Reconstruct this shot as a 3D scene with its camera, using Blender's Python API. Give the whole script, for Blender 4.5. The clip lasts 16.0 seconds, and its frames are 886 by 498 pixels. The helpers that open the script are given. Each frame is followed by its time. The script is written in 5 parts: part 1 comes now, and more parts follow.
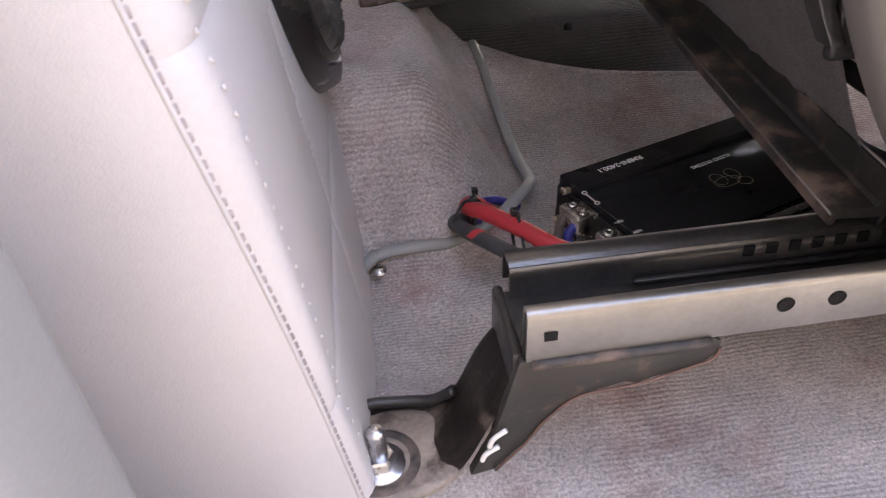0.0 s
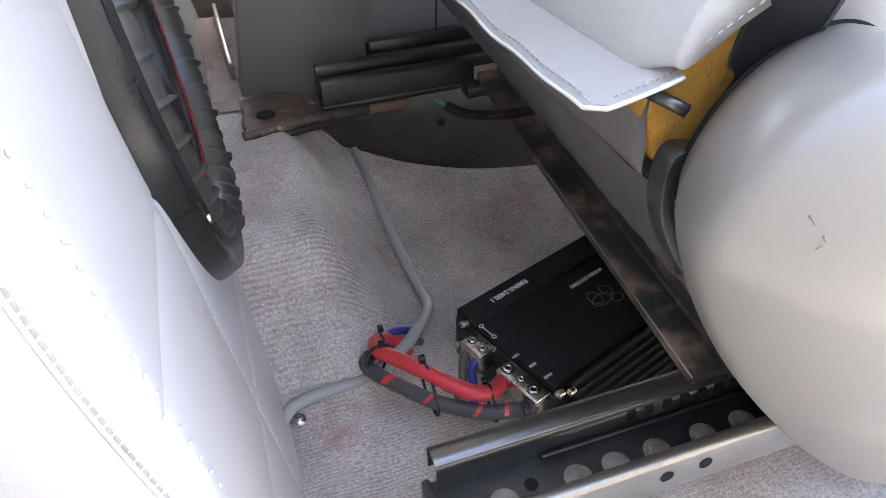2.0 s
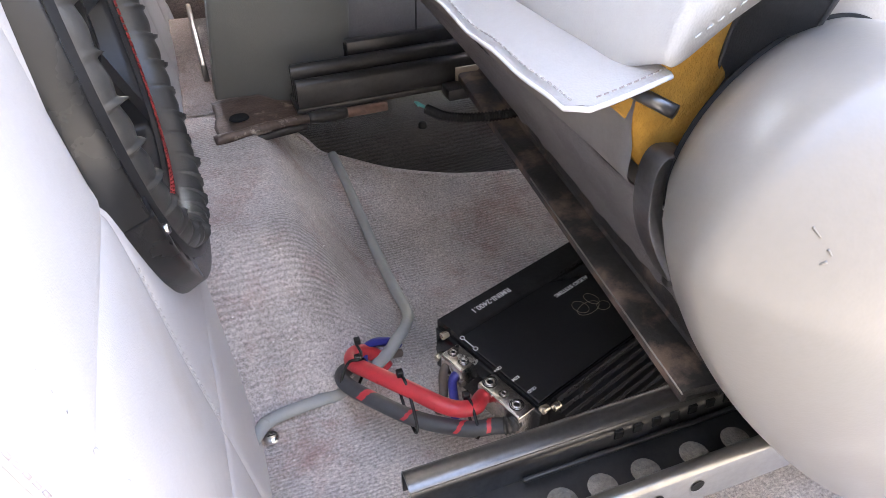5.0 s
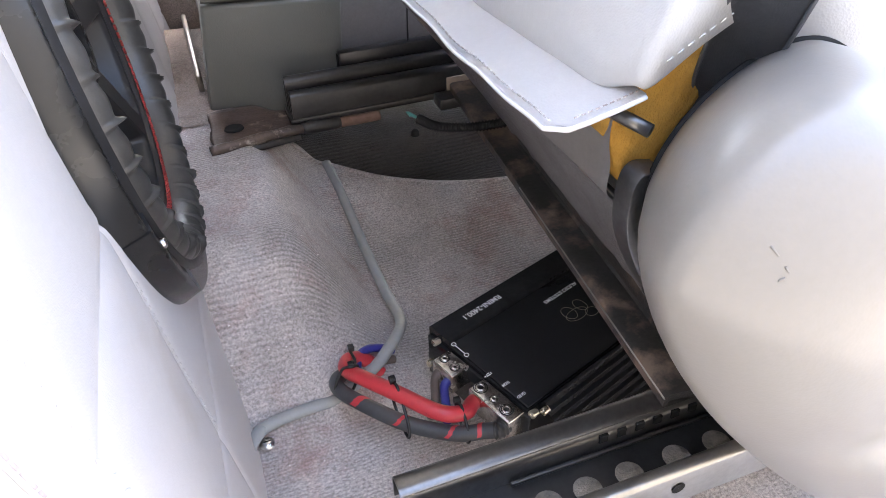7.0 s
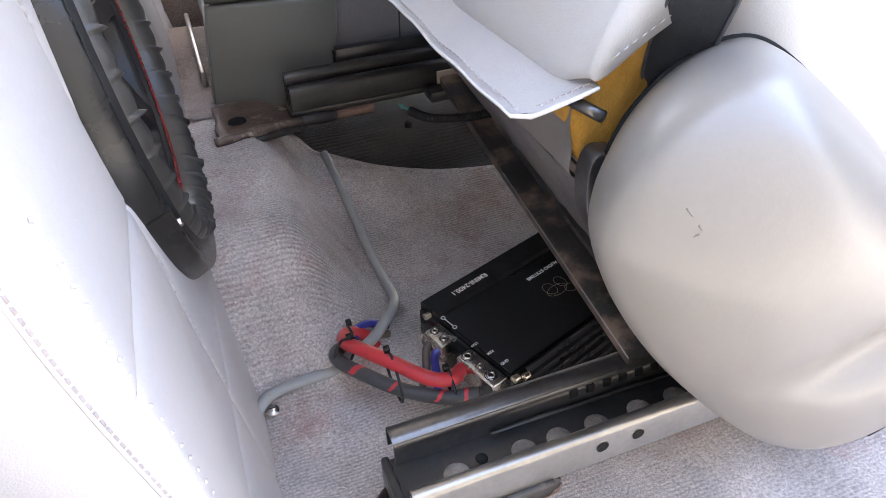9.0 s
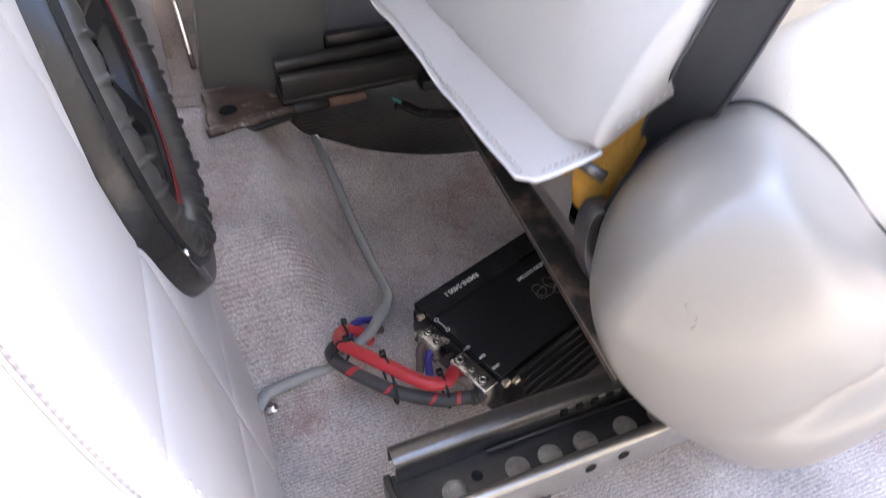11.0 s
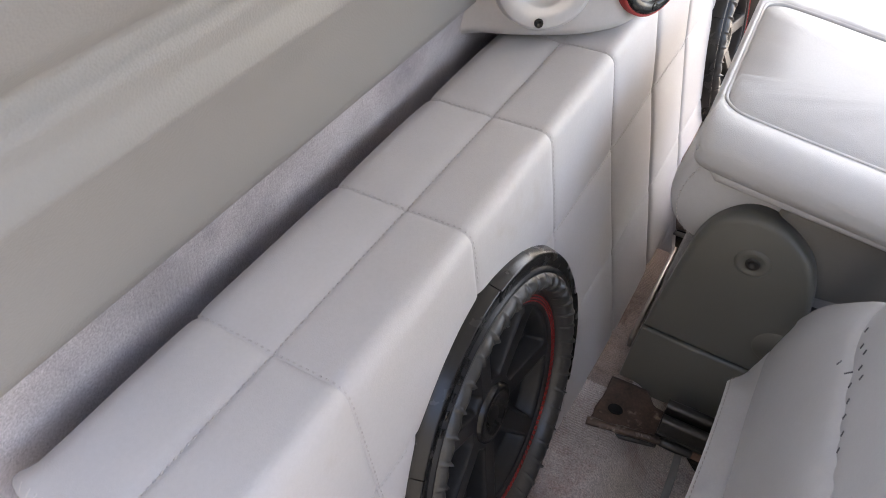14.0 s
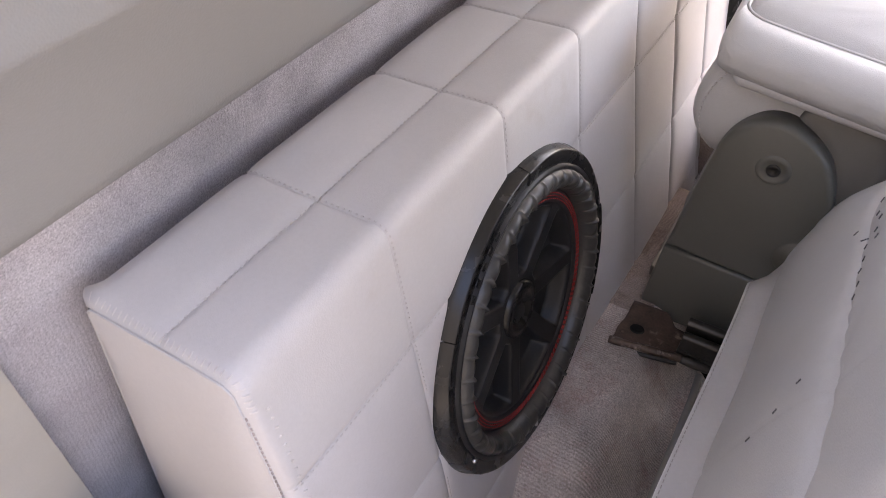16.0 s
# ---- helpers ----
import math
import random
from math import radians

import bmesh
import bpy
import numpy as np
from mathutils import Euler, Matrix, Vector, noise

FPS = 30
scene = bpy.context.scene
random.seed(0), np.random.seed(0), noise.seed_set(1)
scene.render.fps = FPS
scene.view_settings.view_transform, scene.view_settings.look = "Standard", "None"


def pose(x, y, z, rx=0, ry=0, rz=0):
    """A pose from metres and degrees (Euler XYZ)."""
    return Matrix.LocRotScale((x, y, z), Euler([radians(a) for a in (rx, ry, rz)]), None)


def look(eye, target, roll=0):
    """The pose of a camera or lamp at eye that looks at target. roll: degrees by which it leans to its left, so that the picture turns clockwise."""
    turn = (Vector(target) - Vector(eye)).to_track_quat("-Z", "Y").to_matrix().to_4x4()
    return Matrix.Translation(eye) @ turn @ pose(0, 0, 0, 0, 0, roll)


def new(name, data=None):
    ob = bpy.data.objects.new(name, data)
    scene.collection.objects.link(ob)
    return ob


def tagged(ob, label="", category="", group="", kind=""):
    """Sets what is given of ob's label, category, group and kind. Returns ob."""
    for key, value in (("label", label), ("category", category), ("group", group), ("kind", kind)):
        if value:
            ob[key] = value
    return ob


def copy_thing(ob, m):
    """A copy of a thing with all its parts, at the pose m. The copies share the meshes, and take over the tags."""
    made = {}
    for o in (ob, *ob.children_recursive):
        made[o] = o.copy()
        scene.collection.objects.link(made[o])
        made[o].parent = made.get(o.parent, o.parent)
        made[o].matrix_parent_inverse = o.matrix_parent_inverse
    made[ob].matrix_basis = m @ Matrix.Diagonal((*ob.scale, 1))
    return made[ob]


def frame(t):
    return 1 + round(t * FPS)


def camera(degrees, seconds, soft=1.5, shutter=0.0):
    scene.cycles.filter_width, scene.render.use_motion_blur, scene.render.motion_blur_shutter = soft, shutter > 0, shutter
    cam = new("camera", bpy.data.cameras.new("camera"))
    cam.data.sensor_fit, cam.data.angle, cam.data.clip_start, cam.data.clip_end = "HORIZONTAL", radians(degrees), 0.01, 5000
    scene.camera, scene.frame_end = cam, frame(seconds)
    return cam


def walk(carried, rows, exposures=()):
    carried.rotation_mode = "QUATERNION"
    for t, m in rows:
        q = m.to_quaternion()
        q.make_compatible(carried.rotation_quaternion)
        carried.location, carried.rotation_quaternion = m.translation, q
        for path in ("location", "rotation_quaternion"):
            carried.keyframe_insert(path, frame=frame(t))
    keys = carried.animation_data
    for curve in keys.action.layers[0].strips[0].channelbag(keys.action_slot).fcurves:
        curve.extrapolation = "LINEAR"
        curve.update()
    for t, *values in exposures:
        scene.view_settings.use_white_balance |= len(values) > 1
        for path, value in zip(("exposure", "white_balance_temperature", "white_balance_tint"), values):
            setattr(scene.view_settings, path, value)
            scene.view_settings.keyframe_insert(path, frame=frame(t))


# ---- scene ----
from mathutils import bvhtree

cam = camera(64.0, 16.0, 0.8, 0.3)
PATH = [
    (0, (-0.03, -0.002, 0.409), (0.139, 1.569, -0.817), -3.1),
    (0.5, (-0.013, 0.028, 0.418), (0.274, 1.584, -0.806), -3.0),
    (1, (-0.002, 0.039, 0.437), (0.385, 1.571, -0.79), -3.0),
    (1.5, (-0.026, 0.039, 0.497), (0.447, 1.545, -0.731), -1.8),
    (2, (-0.036, 0.04, 0.536), (0.458, 1.532, -0.701), -1.8),
    (2.5, (-0.035, 0.055, 0.529), (0.464, 1.551, -0.702), -1.9),
    (3, (-0.021, 0.054, 0.509), (0.49, 1.545, -0.722), -1.6),
    (3.5, (-0.021, 0.057, 0.507), (0.492, 1.547, -0.724), -1.8),
    (4, (-0.017, 0.058, 0.518), (0.506, 1.546, -0.711), -1.8),
    (4.5, (-0.021, 0.06, 0.522), (0.504, 1.546, -0.709), -1.4),
    (7, (-0.018, 0.051, 0.536), (0.518, 1.537, -0.691), -1.6),
    (7.5, (-0.017, 0.043, 0.541), (0.518, 1.529, -0.686), -1.6),
    (8, (-0.013, 0.029, 0.535), (0.517, 1.518, -0.691), -1.9),
    (8.5, (-0.024, 0.006, 0.532), (0.509, 1.502, -0.684), -1.9),
    (8.7, (-0.027, -0.002, 0.545), (0.506, 1.49, -0.675), -2.0),
    (10.8, (-0.022, 0.056, 0.589), (0.498, 1.368, -0.828), -1.3),
    (11, (-0.03, 0.035, 0.621), (0.519, 1.377, -0.756), 0.1),
    (11.2, (-0.005, 0.041, 0.713), (0.498, 1.34, -0.722), -0.5),
    (11.5, (0.001, 0.063, 0.79), (0.432, 1.38, -0.651), 0.8),
    (12, (0.078, 0.068, 0.874), (0.147, 1.475, -0.545), -2.2),
    (12.2, (0.091, 0.06, 0.919), (0.038, 1.486, -0.483), -2.2),
    (12.5, (0.086, 0.038, 0.995), (-0.118, 1.456, -0.4), -1.3),
    (13, (0.079, 0.052, 1.054), (-0.357, 1.416, -0.342), -1.0),
    (13.3, (0.096, 0.091, 1.054), (-0.451, 1.420, -0.335), -1.1),
    (13.5, (0.106, 0.117, 1.053), (-0.547, 1.404, -0.331), -1.2),
    (14, (0.098, 0.178, 1.066), (-0.646, 1.406, -0.327), -1.5),
    (14.5, (0.091, 0.214, 1.07), (-0.68, 1.417, -0.33), -2.1),
    (15, (0.109, 0.21, 1.076), (-0.676, 1.406, -0.322), -2.6),
    (15.5, (0.122, 0.135, 1.031), (-0.665, 1.334, -0.362), -2.3),
    (16, (0.142, 0.077, 1.004), (-0.65, 1.28, -0.384), -2.5),
]
EXPOSURES = [(0, 3.72, 7500, 21), (0.5, 4.02, 7100, 17), (1.0, 4.12, 6800, 13), (1.5, 4.22, 6750, 11), (2.5, 4.2, 6750, 10), (3.5, 4.5, 6900, 12), (4.7, 4.6, 6950, 13), (7.0, 4.54, 6900, 12),
             (8.7, 4.26, 6850, 12), (11, 4.2, 6980, 14), (12, 3.80, 6480, 8), (12.5, 3.48, 6550, 9), (13, 3.26, 6850, 10), (14, 3.18, 7400, 14), (15, 3.16, 7450, 13), (16, 3.15, 7700, 21)]
walk(cam, [(t, look(eye, target, roll)) for t, eye, target, roll in PATH], EXPOSURES)


# ---------------------------------------------------------------- world, sun
world = bpy.data.worlds.new("sky_world")
scene.world = world
world.use_nodes = True
wn = world.node_tree.nodes
wl = world.node_tree.links
bg = wn["Background"]
sky = wn.new("ShaderNodeTexSky")
sky.sky_type = "NISHITA"
sky.sun_disc = False
sky.sun_elevation = radians(55.0)
sky.sun_rotation = radians(14.0)
sky.air_density, sky.dust_density, sky.ozone_density = 1.0, 2.5, 1.0
wl.new(sky.outputs["Color"], bg.inputs["Color"])
bg.inputs["Strength"].default_value = 0.15

sun = new("sun", bpy.data.lights.new("sun", "SUN"))
sun.data.energy, sun.data.angle, sun.data.color = 3.0, radians(0.6), (1.0, 0.93, 0.83)
sun.matrix_world = look((1.92, 9.65, 12.20), (-0.08, 1.65, 0.40))

# ---------------------------------------------------------------- materials
MATS = {}


def material(name, color, rough=0.5, metal=0.0, vary=0.15, scale=18.0, fine=260.0, bump=0.0, bump_scale=700.0,
             spots=None, spot_scale=9.0, spot_at=0.62, spot_rough=0.8, coat=0.0, kind="noise", ribs=0.0, sheen=0.0, spec=0.5, gloss_vary=0.08):
    """A surface with broad and fine variation, relief, and an optional second tone in patches (rust, dirt)."""
    m = bpy.data.materials.new(name)
    m.use_nodes = True
    nt = m.node_tree
    n, l = nt.nodes, nt.links
    b = n["Principled BSDF"]
    co = n.new("ShaderNodeTexCoord")

    def tex(sc, detail=4.0, rgh=0.55):
        t = n.new("ShaderNodeTexNoise")
        t.inputs["Scale"].default_value = sc
        t.inputs["Detail"].default_value = detail
        t.inputs["Roughness"].default_value = rgh
        l.new(co.outputs["Object"], t.inputs["Vector"])
        return t

    broad, grain = tex(scale), tex(fine, 2.0)
    add = n.new("ShaderNodeMath")
    add.operation = "MULTIPLY_ADD"
    l.new(grain.outputs["Fac"], add.inputs[0])
    add.inputs[1].default_value = 0.45
    l.new(broad.outputs["Fac"], add.inputs[2])
    ramp = n.new("ShaderNodeMapRange")
    ramp.inputs["From Min"].default_value, ramp.inputs["From Max"].default_value = 0.42, 1.02
    ramp.inputs["To Min"].default_value, ramp.inputs["To Max"].default_value = 1.0 - vary, 1.0 + vary
    l.new(add.outputs[0], ramp.inputs["Value"])
    base = n.new("ShaderNodeVectorMath")
    base.operation = "SCALE"
    base.inputs[0].default_value = color
    l.new(ramp.outputs[0], base.inputs["Scale"])
    out_col, out_rough = base.outputs[0], None
    if spots:
        sp = tex(spot_scale, 6.0, 0.65)
        mask = n.new("ShaderNodeMapRange")
        mask.inputs["From Min"].default_value, mask.inputs["From Max"].default_value = spot_at, spot_at + 0.12
        l.new(sp.outputs["Fac"], mask.inputs["Value"])
        mix = n.new("ShaderNodeMix")
        mix.data_type = "RGBA"
        l.new(mask.outputs[0], mix.inputs["Factor"])
        l.new(out_col, mix.inputs["A"])
        mix.inputs["B"].default_value = (*spots, 1)
        out_col = mix.outputs["Result"]
        rm = n.new("ShaderNodeMapRange")
        rm.inputs["To Min"].default_value, rm.inputs["To Max"].default_value = rough, spot_rough
        l.new(mask.outputs[0], rm.inputs["Value"])
        l.new(rm.outputs[0], b.inputs["Roughness"])
        if metal:
            mm = n.new("ShaderNodeMapRange")
            mm.inputs["To Min"].default_value, mm.inputs["To Max"].default_value = metal, 0.0
            l.new(mask.outputs[0], mm.inputs["Value"])
            l.new(mm.outputs[0], b.inputs["Metallic"])
    else:
        rr = n.new("ShaderNodeMapRange")
        rr.inputs["To Min"].default_value, rr.inputs["To Max"].default_value = max(0.02, rough - gloss_vary), min(1.0, rough + gloss_vary)
        l.new(broad.outputs["Fac"], rr.inputs["Value"])
        l.new(rr.outputs[0], b.inputs["Roughness"])
    l.new(out_col, b.inputs["Base Color"])
    if not (spots and metal):
        b.inputs["Metallic"].default_value = metal
    b.inputs["Specular IOR Level"].default_value = spec
    b.inputs["Coat Weight"].default_value = coat
    b.inputs["Sheen Weight"].default_value = sheen
    height = None
    if bump:
        if kind == "grain":
            v = n.new("ShaderNodeTexVoronoi")
            v.inputs["Scale"].default_value = bump_scale
            l.new(co.outputs["Object"], v.inputs["Vector"])
            height = v.outputs["Distance"]
        else:
            height = tex(bump_scale, 3.0, 0.7).outputs["Fac"]
    if ribs:
        wv = n.new("ShaderNodeTexWave")
        wv.bands_direction = "Y"
        wv.inputs["Scale"].default_value = ribs
        wv.inputs["Distortion"].default_value = 5.0
        wv.inputs["Detail"].default_value = 4.0
        wv.inputs["Detail Scale"].default_value = 3.0
        l.new(co.outputs["Object"], wv.inputs["Vector"])
        patch = tex(7.0, 2.0)
        pm = n.new("ShaderNodeMapRange")
        pm.inputs["From Min"].default_value, pm.inputs["From Max"].default_value = 0.42, 0.62
        l.new(patch.outputs["Fac"], pm.inputs["Value"])
        mu = n.new("ShaderNodeMath")
        mu.operation = "MULTIPLY"
        l.new(wv.outputs["Fac"], mu.inputs[0])
        l.new(pm.outputs[0], mu.inputs[1])
        ad = n.new("ShaderNodeMath")
        ad.operation = "MULTIPLY_ADD"
        l.new(mu.outputs[0], ad.inputs[0])
        ad.inputs[1].default_value = 0.5
        l.new(height, ad.inputs[2])
        height = ad.outputs[0]
    if height is not None:
        bp = n.new("ShaderNodeBump")
        bp.inputs["Strength"].default_value = bump
        bp.inputs["Distance"].default_value = 0.002
        l.new(height, bp.inputs["Height"])
        l.new(bp.outputs["Normal"], b.inputs["Normal"])
    MATS[name] = m
    return m


def carpet_material(name, color, ribs=80.0, rib_depth=0.18, tuft=430.0, stain=(0.55, 0.40, 0.33)):
    """Short pile: speckled tufts, patchy woven ribs, broad wear and a few stains."""
    m = bpy.data.materials.new(name)
    m.use_nodes = True
    n, l = m.node_tree.nodes, m.node_tree.links
    b = n["Principled BSDF"]
    co = n.new("ShaderNodeTexCoord")

    def tex(sc, detail, rgh):
        t = n.new("ShaderNodeTexNoise")
        t.inputs["Scale"].default_value, t.inputs["Detail"].default_value, t.inputs["Roughness"].default_value = sc, detail, rgh
        l.new(co.outputs["Object"], t.inputs["Vector"])
        return t.outputs["Fac"]

    def ranged(v, a, c, lo, hi):
        r = n.new("ShaderNodeMapRange")
        for key, val in (("From Min", a), ("From Max", c), ("To Min", lo), ("To Max", hi)):
            r.inputs[key].default_value = val
        l.new(v, r.inputs["Value"])
        return r.outputs[0]

    def op(kind, a, c):
        o = n.new("ShaderNodeMath")
        o.operation = kind
        l.new(a, o.inputs[0])
        l.new(c, o.inputs[1])
        return o.outputs[0]
    tufts = tex(tuft, 4.0, 0.85)
    wv = n.new("ShaderNodeTexWave")
    wv.bands_direction = "Y"
    for key, val in (("Scale", ribs), ("Distortion", 3.6), ("Detail", 4.0), ("Detail Scale", 0.6), ("Detail Roughness", 0.7)):
        wv.inputs[key].default_value = val
    l.new(co.outputs["Object"], wv.inputs["Vector"])
    patch = ranged(tex(8.0, 3.0, 0.6), 0.40, 0.60, 0.15, 1.0)
    rib = op("MULTIPLY", wv.outputs["Fac"], patch)
    speck = ranged(tufts, 0.30, 0.70, 0.40, 1.58)
    wear = ranged(tex(7.0, 5.0, 0.6), 0.35, 0.65, 0.76, 1.18)
    # darkens the rib grooves: pile shading put into the colour
    groove = ranged(rib, 0.0, 1.0, 1.08, 1.08 - rib_depth)
    tone = op("MULTIPLY", op("MULTIPLY", speck, wear), groove)
    base = n.new("ShaderNodeVectorMath")
    base.operation = "SCALE"
    base.inputs[0].default_value = color
    l.new(tone, base.inputs["Scale"])
    mask = ranged(tex(11.0, 7.0, 0.72), 0.50, 0.70, 0.0, 0.85)
    mix = n.new("ShaderNodeMix")
    mix.data_type, mix.blend_type = "RGBA", "MULTIPLY"
    l.new(mask, mix.inputs["Factor"])
    l.new(base.outputs[0], mix.inputs["A"])
    mix.inputs["B"].default_value = (*stain, 1)
    l.new(mix.outputs["Result"], b.inputs["Base Color"])
    b.inputs["Roughness"].default_value = 0.95
    b.inputs["Specular IOR Level"].default_value = 0.08
    b.inputs["Sheen Weight"].default_value = 0.2
    bp = n.new("ShaderNodeBump")
    bp.inputs["Strength"].default_value, bp.inputs["Distance"].default_value = 0.8, 0.0025
    l.new(op("SUBTRACT", tufts, ranged(rib, 0.0, 1.0, 0.0, 0.22)), bp.inputs["Height"])
    l.new(bp.outputs["Normal"], b.inputs["Normal"])
    MATS[name] = m
    return m


VINYL = material("grey_vinyl", (0.54, 0.52, 0.515), 0.50, spec=0.35, vary=0.06, scale=6, bump=0.10, bump_scale=900, kind="grain",
                 spots=(0.49, 0.455, 0.43), spot_scale=4.5, spot_at=0.62, spot_rough=0.46)
VINYL_SEAT = material("seat_vinyl", (0.47, 0.47, 0.47), 0.45, vary=0.05, scale=7, bump=0.12, bump_scale=800, kind="grain",
                      spots=(0.38, 0.37, 0.36), spot_scale=14, spot_at=0.74, spot_rough=0.5)
# seat vinyl made paler; light falling on the flap is put into the colour
FLAP_LIT = material("lit_flap_vinyl", (0.70, 0.695, 0.70), 0.48, vary=0.06, scale=9, bump=0.10, bump_scale=800, kind="grain")
THREAD = material("thread", (0.50, 0.475, 0.46), 0.8, vary=0.1)
THREAD_PALE = material("pale_thread", (0.62, 0.59, 0.57), 0.8, vary=0.1)
THREAD_BROWN = material("brown_thread", (0.33, 0.29, 0.28), 0.8, vary=0.35, fine=400)
THREAD_DARK = material("dark_thread", (0.10, 0.10, 0.11), 0.8, vary=0.2)
CARPET = carpet_material("carpet", (0.50, 0.452, 0.430), 80.0, 0.36, 430.0, (0.72, 0.50, 0.46))
CARPET_WALL = carpet_material("wall_carpet", (0.43, 0.405, 0.425), 80.0, 0.0, 650.0, (0.8, 0.76, 0.8))
CARPET_BROWN = carpet_material("brown_underlay", (0.30, 0.245, 0.22), 95.0, 0.45, 430.0, (0.32, 0.20, 0.15))
SKIRT_FELT = carpet_material("skirt_felt", (0.27, 0.248, 0.250), 80.0, 0.0, 700.0, (0.8, 0.78, 0.78))
# brown carpet colour, darkened to hold the shade beyond the cut edge
CARPET_DARK = carpet_material("shade_dark_carpet", (0.058, 0.050, 0.043), 62.0, 0.5, 420.0, (0.62, 0.34, 0.28))
PANEL = material("panel_plastic", (0.265, 0.257, 0.249), 0.5, vary=0.04, scale=5, bump=0.12, bump_scale=500, kind="grain")
PILLAR = material("pillar_plastic", (0.42, 0.40, 0.36), 0.45, vary=0.05, bump=0.06, bump_scale=500, kind="grain")
HINGE = material("hinge_plastic", (0.116, 0.115, 0.101), 0.38, vary=0.05, scale=8, bump=0.10, bump_scale=700, kind="grain")
# hinge plastic again, lightened for the light on the side arm
ARM_LIT = material("lit_arm_plastic", (0.165, 0.158, 0.147), 0.42, vary=0.05, scale=8, bump=0.10, bump_scale=700, kind="grain")
COVER = material("cover_plastic", (0.205, 0.190, 0.172), 0.36, vary=0.06, scale=7, bump=0.018, bump_scale=600, kind="grain",
                 spots=(0.170, 0.153, 0.134), spot_scale=6, spot_at=0.68, spot_rough=0.45)
BLACK_STEEL = material("black_steel", (0.044, 0.042, 0.041), 0.32, metal=0.5, vary=0.35, scale=25, bump=0.08, bump_scale=300,
                       spots=(0.075, 0.052, 0.04), spot_scale=16, spot_at=0.63)
BARE_STEEL = material("bare_steel", (0.30, 0.285, 0.26), 0.34, metal=0.9, vary=0.18, scale=20, bump=0.05, bump_scale=400,
                      spots=(0.16, 0.12, 0.09), spot_scale=22, spot_at=0.70)
DARK_STEEL = material("dark_bare_steel", (0.13, 0.125, 0.12), 0.30, metal=0.85, vary=0.3, scale=22, bump=0.06, bump_scale=350,
                      spots=(0.07, 0.05, 0.04), spot_scale=19, spot_at=0.64)
GREY_STEEL = material("grey_steel", (0.060, 0.056, 0.050), 0.42, metal=0.5, vary=0.25, scale=24, bump=0.08, bump_scale=350,
                      spots=(0.24, 0.165, 0.11), spot_scale=24, spot_at=0.56)
FOOT_STEEL = material("peeling_rusty_steel", (0.26, 0.215, 0.18), 0.5, metal=0.25, vary=0.5, scale=28, bump=0.35, bump_scale=380,
                      spots=(0.075, 0.055, 0.045), spot_scale=30, spot_at=0.56, spot_rough=0.6)
LEG_STEEL = material("worn_brown_steel", (0.055, 0.045, 0.038), 0.36, metal=0.5, vary=0.5, scale=30, bump=0.2, bump_scale=300,
                     spots=(0.22, 0.165, 0.13), spot_scale=26, spot_at=0.54, spot_rough=0.55)
FOOT_RUST = material("dark_peeling_rust", (0.074, 0.048, 0.037), 0.55, metal=0.2, vary=0.6, scale=34, bump=0.45, bump_scale=260,
                     spots=(0.30, 0.23, 0.185), spot_scale=36, spot_at=0.60, spot_rough=0.6)
RUST_TUBE = material("rusty_tube", (0.135, 0.080, 0.062), 0.8, vary=0.4, scale=40, bump=0.3, bump_scale=400)
LIP_STEEL = material("worn_steel_lip", (0.090, 0.066, 0.055), 0.42, metal=0.5, vary=0.5, scale=40, bump=0.4, bump_scale=300,
                     spots=(0.36, 0.31, 0.27), spot_scale=44, spot_at=0.58, spot_rough=0.6)
TAN = material("dusty_carpet_tan", (0.22, 0.195, 0.165), 0.85, vary=0.55, scale=60, fine=500, bump=0.4, bump_scale=500)
RUST_STEEL = material("rusty_steel", (0.05, 0.047, 0.045), 0.5, metal=0.4, vary=0.4, scale=30, bump=0.25, bump_scale=420,
                      spots=(0.20, 0.145, 0.115), spot_scale=17, spot_at=0.50, spot_rough=0.9)
ZINC = material("zinc", (0.62, 0.62, 0.63), 0.28, metal=1.0, vary=0.15, scale=60)
NICKEL = material("nickel", (0.66, 0.63, 0.58), 0.27, metal=1.0, vary=0.45, scale=90, bump=0.12, bump_scale=200, spots=(0.18, 0.145, 0.11), spot_scale=70, spot_at=0.60)
RUBBER = material("rubber", (0.050, 0.049, 0.047), 0.33, vary=0.3, scale=20, bump=0.1, bump_scale=500)
TRIM_BLACK = material("trim_plastic", (0.016, 0.016, 0.016), 0.27, vary=0.12, scale=30, bump=0.03, bump_scale=700, spec=0.40, gloss_vary=0.02)
CONE = material("cone", (0.024, 0.024, 0.025), 0.36, vary=0.25, scale=25, bump=0.05, bump_scale=600, spec=0.28)
RED_THREAD = material("red_stitch", (0.36, 0.036, 0.034), 0.7, vary=0.35, fine=500)
LOOM = material("loom_grey", (0.27, 0.275, 0.27), 0.55, vary=0.10, scale=30)
RED_WIRE = material("red_wire", (0.50, 0.035, 0.045), 0.38, vary=0.15, scale=25, spots=(0.10, 0.025, 0.02), spot_scale=75, spot_at=0.60)
BLACK_WIRE = material("black_wire", (0.045, 0.047, 0.05), 0.5, vary=0.25, scale=40)
BLUE_WIRE = material("blue_wire", (0.035, 0.035, 0.22), 0.4, vary=0.15)
BROWN_WIRE = material("brown_wire", (0.12, 0.09, 0.075), 0.5, vary=0.2)
COPPER_DIRT = material("wire_tape", (0.02, 0.018, 0.018), 0.45, vary=0.5, fine=300, bump=0.4, bump_scale=250)
AMP_GLOSS = material("amp_gloss", (0.018, 0.018, 0.019), 0.12, vary=0.1, spec=0.32)
